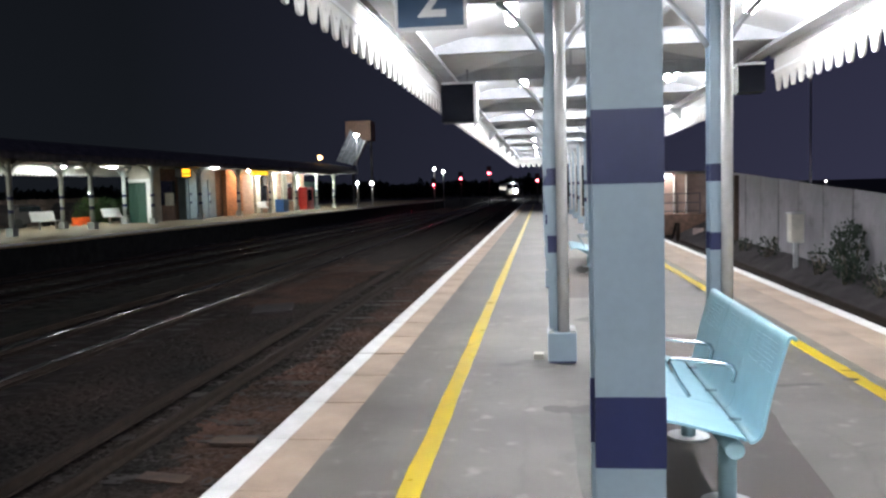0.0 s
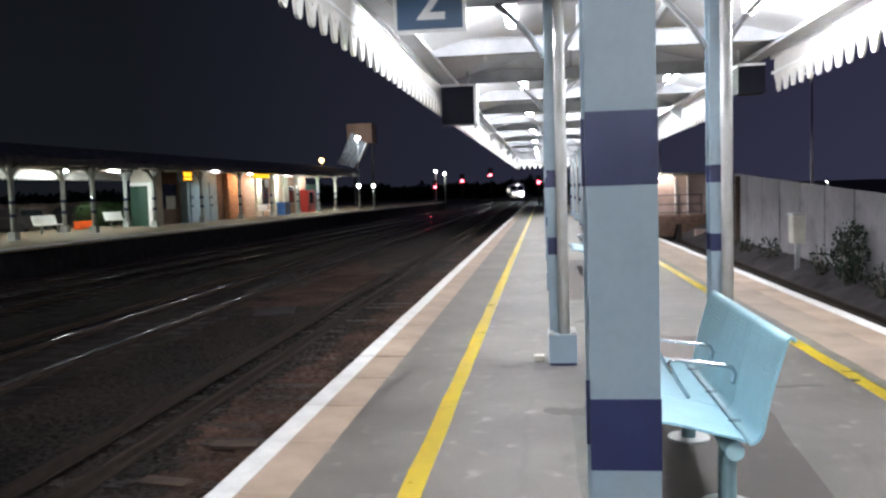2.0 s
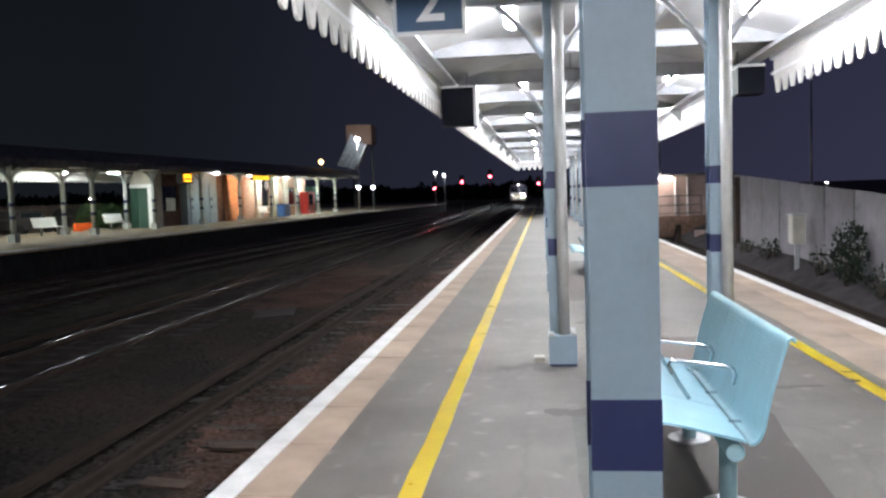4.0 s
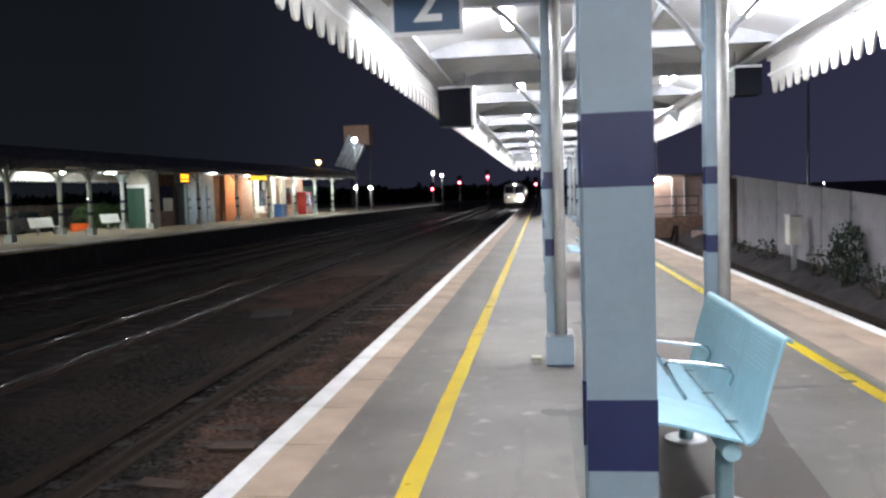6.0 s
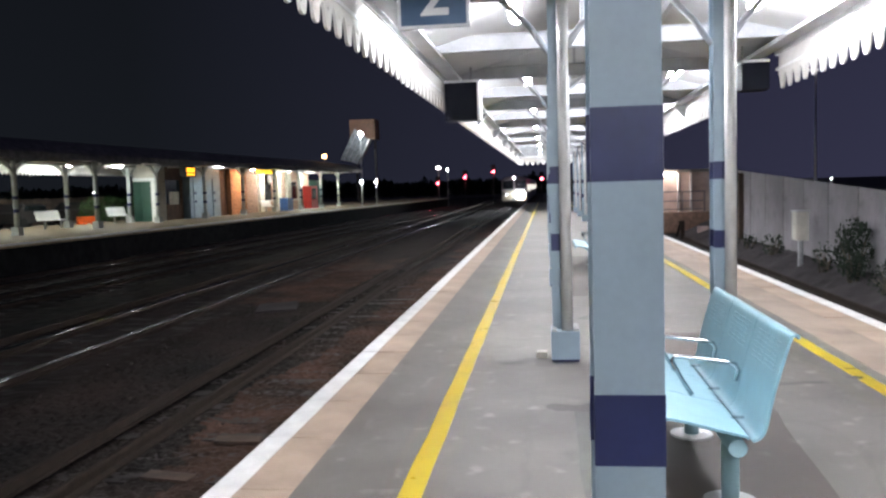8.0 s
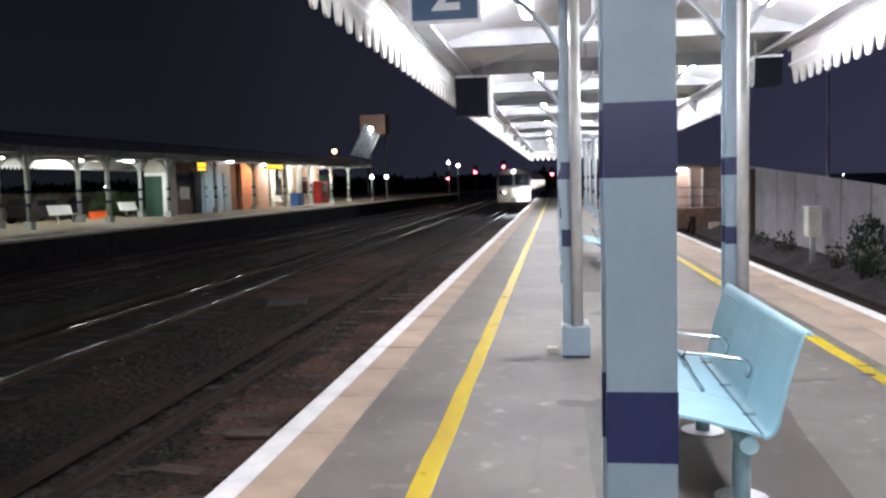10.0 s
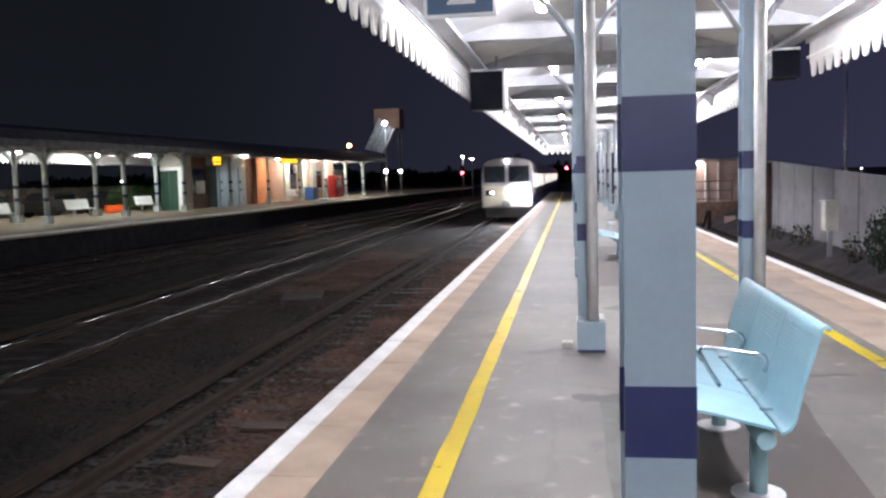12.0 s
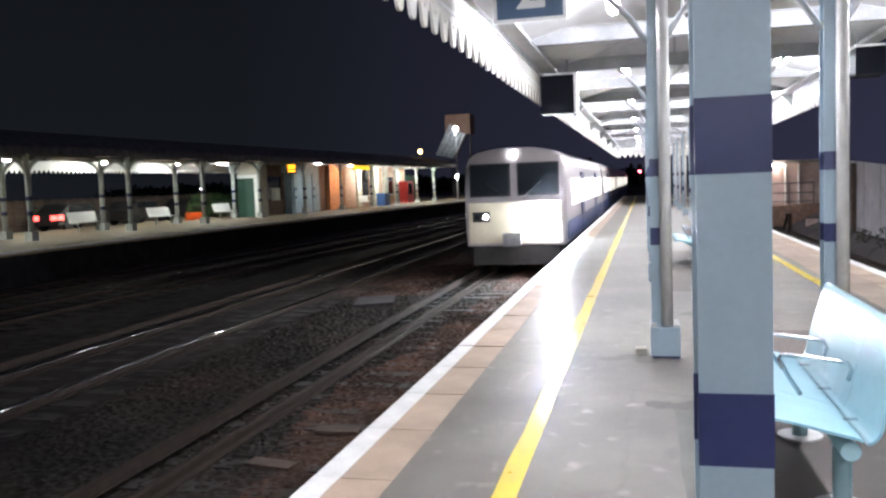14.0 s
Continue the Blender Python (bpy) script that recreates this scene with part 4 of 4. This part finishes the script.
# ---- beyond the other platform edge ----
def boundary_fence():
    f = thing("boundary_fence", "weathered grey panel fence beside the bay track", "fence", kind="structure")
    y = 6.0
    while y < 31.5:
        top = 1.24 + (y - 19.7) * 0.047
        bm = extrude([(0.03, -1.15), (2.03, -1.15), (2.03, top + 0.095), (0.03, top)], "x", -0.03, 0.03)
        ob = part("panel", bm, FENCE, f)
        ob.matrix_basis = pose(7.2 + random.uniform(-0.015, 0.015), y, 0)
        ob = part("post", boxes((-0.04, 0.06, -0.025, 0.03, -1.15, top + 0.01)), FENCE_POST, f)
        ob.matrix_basis = pose(7.19, y, 0)
        y += 2.06
    ob = part("end_post", rounded(boxes((-0.10, 0.10, -0.10, 0.10, -1.15, 1.74)), 0.02, 1), OLD_TIMBER, f, "dark timber end post")
    ob.matrix_basis = pose(7.12, 31.9, 0)
    c = thing("trackside_cabinet", "pale metal trackside cabinet on a steel post", "cabinet", m=pose(6.75, 23.4, -1.05))
    part("post", boxes((-0.05, 0.05, -0.05, 0.05, 0, 0.95)), STEEL, c)
    cab = part("body", rounded(boxes((-0.15, 0.15, -0.22, 0.22, 0.9, 1.66)), 0.015), RENDER_WALL, c)
    part("door", rounded(boxes((-0.17, -0.15, -0.19, 0.19, 0.94, 1.62)), 0.006, 1), RENDER_WALL, cab)
    part("hood", rounded(boxes((-0.19, 0.17, -0.25, 0.25, 1.66, 1.70)), 0.01, 1), STEEL, c)
    for i, (x, y, rx, ry, rz, n) in enumerate(((6.8, 19.6, 0.35, 0.6, 0.75, 2600), (6.8, 21.6, 0.25, 0.5, 0.4, 350), (6.85, 26.5, 0.3, 0.7, 0.35, 400), (6.8, 29.4, 0.3, 0.9, 0.25, 350), (6.7, 17.4, 0.3, 0.8, 0.35, 450))):
        shrub(pose(x, y, -0.86), rx, ry, rz, n, i, "dark straggly shrub growing at the foot of the fence")


def bay_end():
    h = thing("end_building", "beige low building behind railings at the bay's end", "building", m=pose(4.2, 43.0, -1.0))
    part("wall", boxes((0, 4.4, 0, 3.0, 0, 2.95)), BEIGE, h)
    part("roof", boxes((-0.15, 4.55, -0.25, 3.2, 2.95, 3.08)), ROOF_TOP, h)
    part("plinth", boxes((0, 4.4, -1.6, 0, 0, 1.0)), DARK_BRICK, h, "brown brick plinth")
    for x in (2.35, 2.95):
        part("downpipe", tubes([(x, -0.05, 1.0), (x, -0.05, 2.9)], 0.05, 8), SIGN_WHITE, h)
    l = thing("strip_lamp", "long lit strip lamp under the eaves", "lamp", m=pose(4.6, 42.6, 1.86))
    part("tube", tubes([(0, 0, 0), (1.75, 0, 0)], 0.05, 10), STRIP_GLOW, l, "glowing tube")
    part("batten", boxes((-0.05, 1.8, -0.04, 0.04, 0.05, 0.10)), SIGN_WHITE, l)
    r = thing("railing", "dark steel railing on the brick plinth", "railing", m=pose(4.2, 41.5, 0.0))
    for z in (0.15, 0.55, 1.0):
        part("rail", tubes([(0, 0, z), (3.4, 0, z)], 0.03, 8), FENCE_POST, r)
    for x in (0.1, 1.2, 2.3, 3.35):
        part("post", tubes([(x, 0, 0), (x, 0, 1.0)], 0.03, 8), FENCE_POST, r)
    b = thing("buffer_stop", "dark timber buffer stop at the end of the bay track", "buffer stop", m=pose(5.25, 38.3, -1.1))
    part("beam", rounded(boxes((-1.25, 1.25, -0.15, 0.15, 0.85, 1.2)), 0.02, 1), DARK_BRICK, b)
    for x in (-0.75, 0.75):
        part("upright", boxes((x - 0.08, x + 0.08, -0.1, 0.1, 0, 1.2)), RUST, b)
        part("strut", tubes([(x, 0.1, 1.0), (x, 1.6, 0.05)], 0.06, 8), RUST, b)
    k = thing("concrete_block", "pale concrete block lying beside the buffer stop", "block", m=pose(6.95, 38.6, -0.82))
    part("block", rounded(boxes((-0.22, 0.22, -0.18, 0.18, -0.1, 0.28)), 0.03), BEIGE, k)
    for x, y, top in ((12.2, 40.0, 6.3), (6.3, 46.5, 4.3)):
        p = thing("lamp_post", "slim grey lamp post, unlit", "lamp post", "lamp posts", pose(x, y, -1.2))
        part("post", tubes([(0, 0, 0), (0, 0, top + 1.2)], [0.075, 0.04], 10), SIGN_WHITE, p)
        part("head", rounded(boxes((-0.5, 0.1, -0.1, 0.1, top + 1.2, top + 1.3)), 0.03, 1), STEEL, p)
    for yy in (24.2,):
        w = thing("yard_lamp", "small white lamp on a post behind the opposite platform", "lamp", m=FAR @ pose(-12.0, yy, -0.15))
        part("post", tubes([(0, 0, 0), (0, 0, 1.95)], 0.04, 8), STEEL, w)
        part("head", sphere(bmesh.new(), (0, 0, 2.02), 0.10, 0.7, 10), GLOBE_GLOW, w, "glowing lamp")
    s = thing("distant_lamp", "small white lamp beyond the fence", "lamp", m=pose(9.2, 28.6, -1.2))
    part("post", tubes([(0, 0, 0), (0, 0, 2.6)], 0.04, 8), STEEL, s)
    part("head", sphere(bmesh.new(), (0, 0, 2.66), 0.018, 1, 8), GLOBE_GLOW, s, "glowing lamp")


def signal(x, y, z):
    s = thing("railway_signal", "railway signal showing red on a dark post", "signal", "signals", pose(x, y, -1.27))
    h = z + 1.27
    part("post", tubes([(0, 0.1, 0), (0, 0.1, h + 0.3)], 0.07, 8), TRAIN_GREY, s)
    part("backplate", rounded(boxes((-0.3, 0.3, 0, 0.06, h - 0.35, h + 0.9)), 0.05), BLACK, s)
    part("lens", tubes([(0, -0.06, h), (0, 0, h)], 0.14, 16), RED_GLOW, s, "lit red lens")
    part("hood", tubes([(0, -0.3, h + 0.19), (0, 0, h + 0.19)], 0.02, 6), BLACK, s)


def treeline():
    rng = random.Random(7)
    bm = bmesh.new()
    for x0, x1, y0, y1, n in ((-200, 60, 270, 310, 9000),):
        for k in range(n):
            u = rng.random()
            x, y = x0 + (x1 - x0) * u, rng.uniform(y0, y1)
            top = 5.0 + 3.5 * noise.noise((x * 0.07, y * 0.02, 1)) + 1.5 * noise.noise((x * 0.3, 3, 1))
            z = -1.2 + top * rng.random() ** 0.7
            q = Euler((rng.uniform(0, 6), rng.uniform(0, 6), rng.uniform(0, 6))).to_matrix()
            r = rng.uniform(0.6, 1.5)
            c = Vector((x, y, z))
            bm.faces.new([bm.verts.new(c + q @ Vector(p)) for p in ((-r, 0, 0), (-0.2 * r, -0.6 * r, 0.1), (r, 0, 0), (0.1 * r, 0.6 * r, 0.1))])
    ob = new("distant_trees", mesh_of("distant_trees", bm, LEAF))
    tagged(ob, "dark distant trees along the horizon", "trees", kind="stuff")


def distant_house():
    h = thing("footbridge_stair", "pale panelled covered stair with a brown landing hut", "stair", m=pose(0, 101.0, 0))
    ramp_side = [(-25.26, 5.28), (-23.14, 4.73), (-21.55, 7.58), (-23.34, 9.02)]
    part("stair_side", extrude(ramp_side, "y", 0.3, 2.2), SLATE, h, "pale weathered stair cladding")
    part("handrail", tubes([(-22.85, 0.1, 4.7), (-21.5, 0.1, 7.7)], 0.07, 8), SIGN_WHITE, h)
    part("landing_hut", rounded(boxes((-24.0, -20.85, 0.6, 3.5, 7.75, 10.15)), 0.03, 1), DARK_BRICK, h, "brown boarded landing hut")
    for x in (-23.6, -21.2):
        part("leg", boxes((x - 0.12, x + 0.12, 2.21, 2.5, -1.3, 7.75)), TRAIN_GREY, h)
    for k in range(3):
        part("cover_batten", tubes([(-24.75 + k * 0.6, 0.25, 5.35 - k * 0.13), (-23.0 + k * 0.5, 0.25, 8.55 - k * 0.35)], 0.04, 6), STEEL, h)
    l = thing("street_lamp", "lit street lamp on a tall post beside the house", "street lamp", "street lamps", pose(-22.0, 98.6, -0.14))
    part("post", tubes([(0, 0, -1.2), (0, 0, 8.2)], [0.12, 0.06], 10), STEEL, l)
    part("head", sphere(bmesh.new(), (0, 0, 8.34), 0.26, 0.8), STREET_GLOW, l, "glowing lamp head")
    for x, z in ((-15.2, 4.35), (-13.9, 3.98)):
        p = thing("street_lamp", "distant lit street lamp on a dark post", "street lamp", "street lamps", pose(x, 118, -1.27))
        part("post", tubes([(0, 0, 0), (0, 0, z + 1.2)], 0.07, 8), STEEL, p)
        part("head", sphere(bmesh.new(), (0, 0, z + 1.27), 0.15), GLOBE_GLOW, p, "glowing lamp head")


ground()
tracks()
platform()
canopy()
for y in COL_Y:
    column(0.16 if y < 3 else 0.10, y, y > 3)
    column(1.49, y, y > 3)
for y in LAMP_Y:
    canopy_lamp(-0.28, y)
    canopy_lamp(2.05, y)
number_sign()
display(-1.46, -0.98, 12.3, 2.52, 3.10, "dark hanging display box with a pale trim")
display(2.56, 2.90, 11.4, 2.70, 3.08, "dark hanging display box", trim=False)
bench(pose(0, 3.85, 0))
bench(pose(0, 14.6, 0))
TRAIN = train()
far_platform()
far_building()
# lamps beyond y 20 are added behind the eave to brighten the building
for y in (-15.6, -9.4, -3.1, 3.1, 9.4, 15.6, 37.0, 41.4, 46.9, 51.5):
    far_lamp(-7.9 if y < 20 else -4.9, y, 3.26 if y < 20 else 3.3)
# two added fill lamps brighten the blue wall and the green door
far_lamp(-4.2, 26.4, 3.33, FILL_LAMP_GLOW)
far_lamp(-6.3, 17.6, 3.22, FILL_LAMP_GLOW)
far_lamp(-4.4, 32.6, 3.2, WARM_LAMP_GLOW)
far_fittings()
boundary_fence()
bay_end()
for x, z in ((-6.9, 3.40), (-10.66, 2.79), (-14.3, 2.08), (-0.62, 2.28)):
    signal(x, 110.0, z)
distant_house()
treeline()
for i, y in enumerate((21.8, 23.9, 26.0)):
    shrub(FAR @ pose(-9.9, y - 1.2, -0.1), 0.6, 1.2, 0.85, 4500, 20 + i, "green hedge behind the opposite platform", HEDGE)
for y in (6.3, 12.2, 18.5, 22.3):
    far_bench(y)
far_bench(35.0).location += Vector((2.6, 0, 0))


for x, y, a in ((-3.35, 8.45, 8), (-3.6, 7.3, -6)):
    t = thing("timber_board", "loose brown timber board half sunk in the ballast", "board", "timber boards", pose(x, y, -1.115, 1, 2, a))
    bm = boxes((-0.24, 0.24, -0.10, 0.10, 0, 0.03))
    rounded(bm, 0.006, 1)
    t.empty_display_size = 0.2
    part("plank", bm, OLD_TIMBER, t)


t = thing("trough_slab", "dull grey concrete slab lying between the tracks", "slab", m=pose(-6.2, 18.4, -1.12, 1, -2, 14))
part("slab", rounded(boxes((-0.45, 0.45, -0.6, 0.6, -0.05, 0.05)), 0.012, 1), BANK, t)


# ---- movement ----
def motions():
    rows = []
    for k in range(29):
        t = k * 0.5
        y = 22.67 + 11.45 * (14 - t)
        bend = max(0.0, y - 100.0)
        x = -3.5 - 0.00042 * bend * bend
        turn = math.degrees(math.atan(0.00084 * bend))
        rows.append((t, pose(x, y, RAIL_Z, 0, 0, turn)))
    walk(TRAIN, rows)


motions()
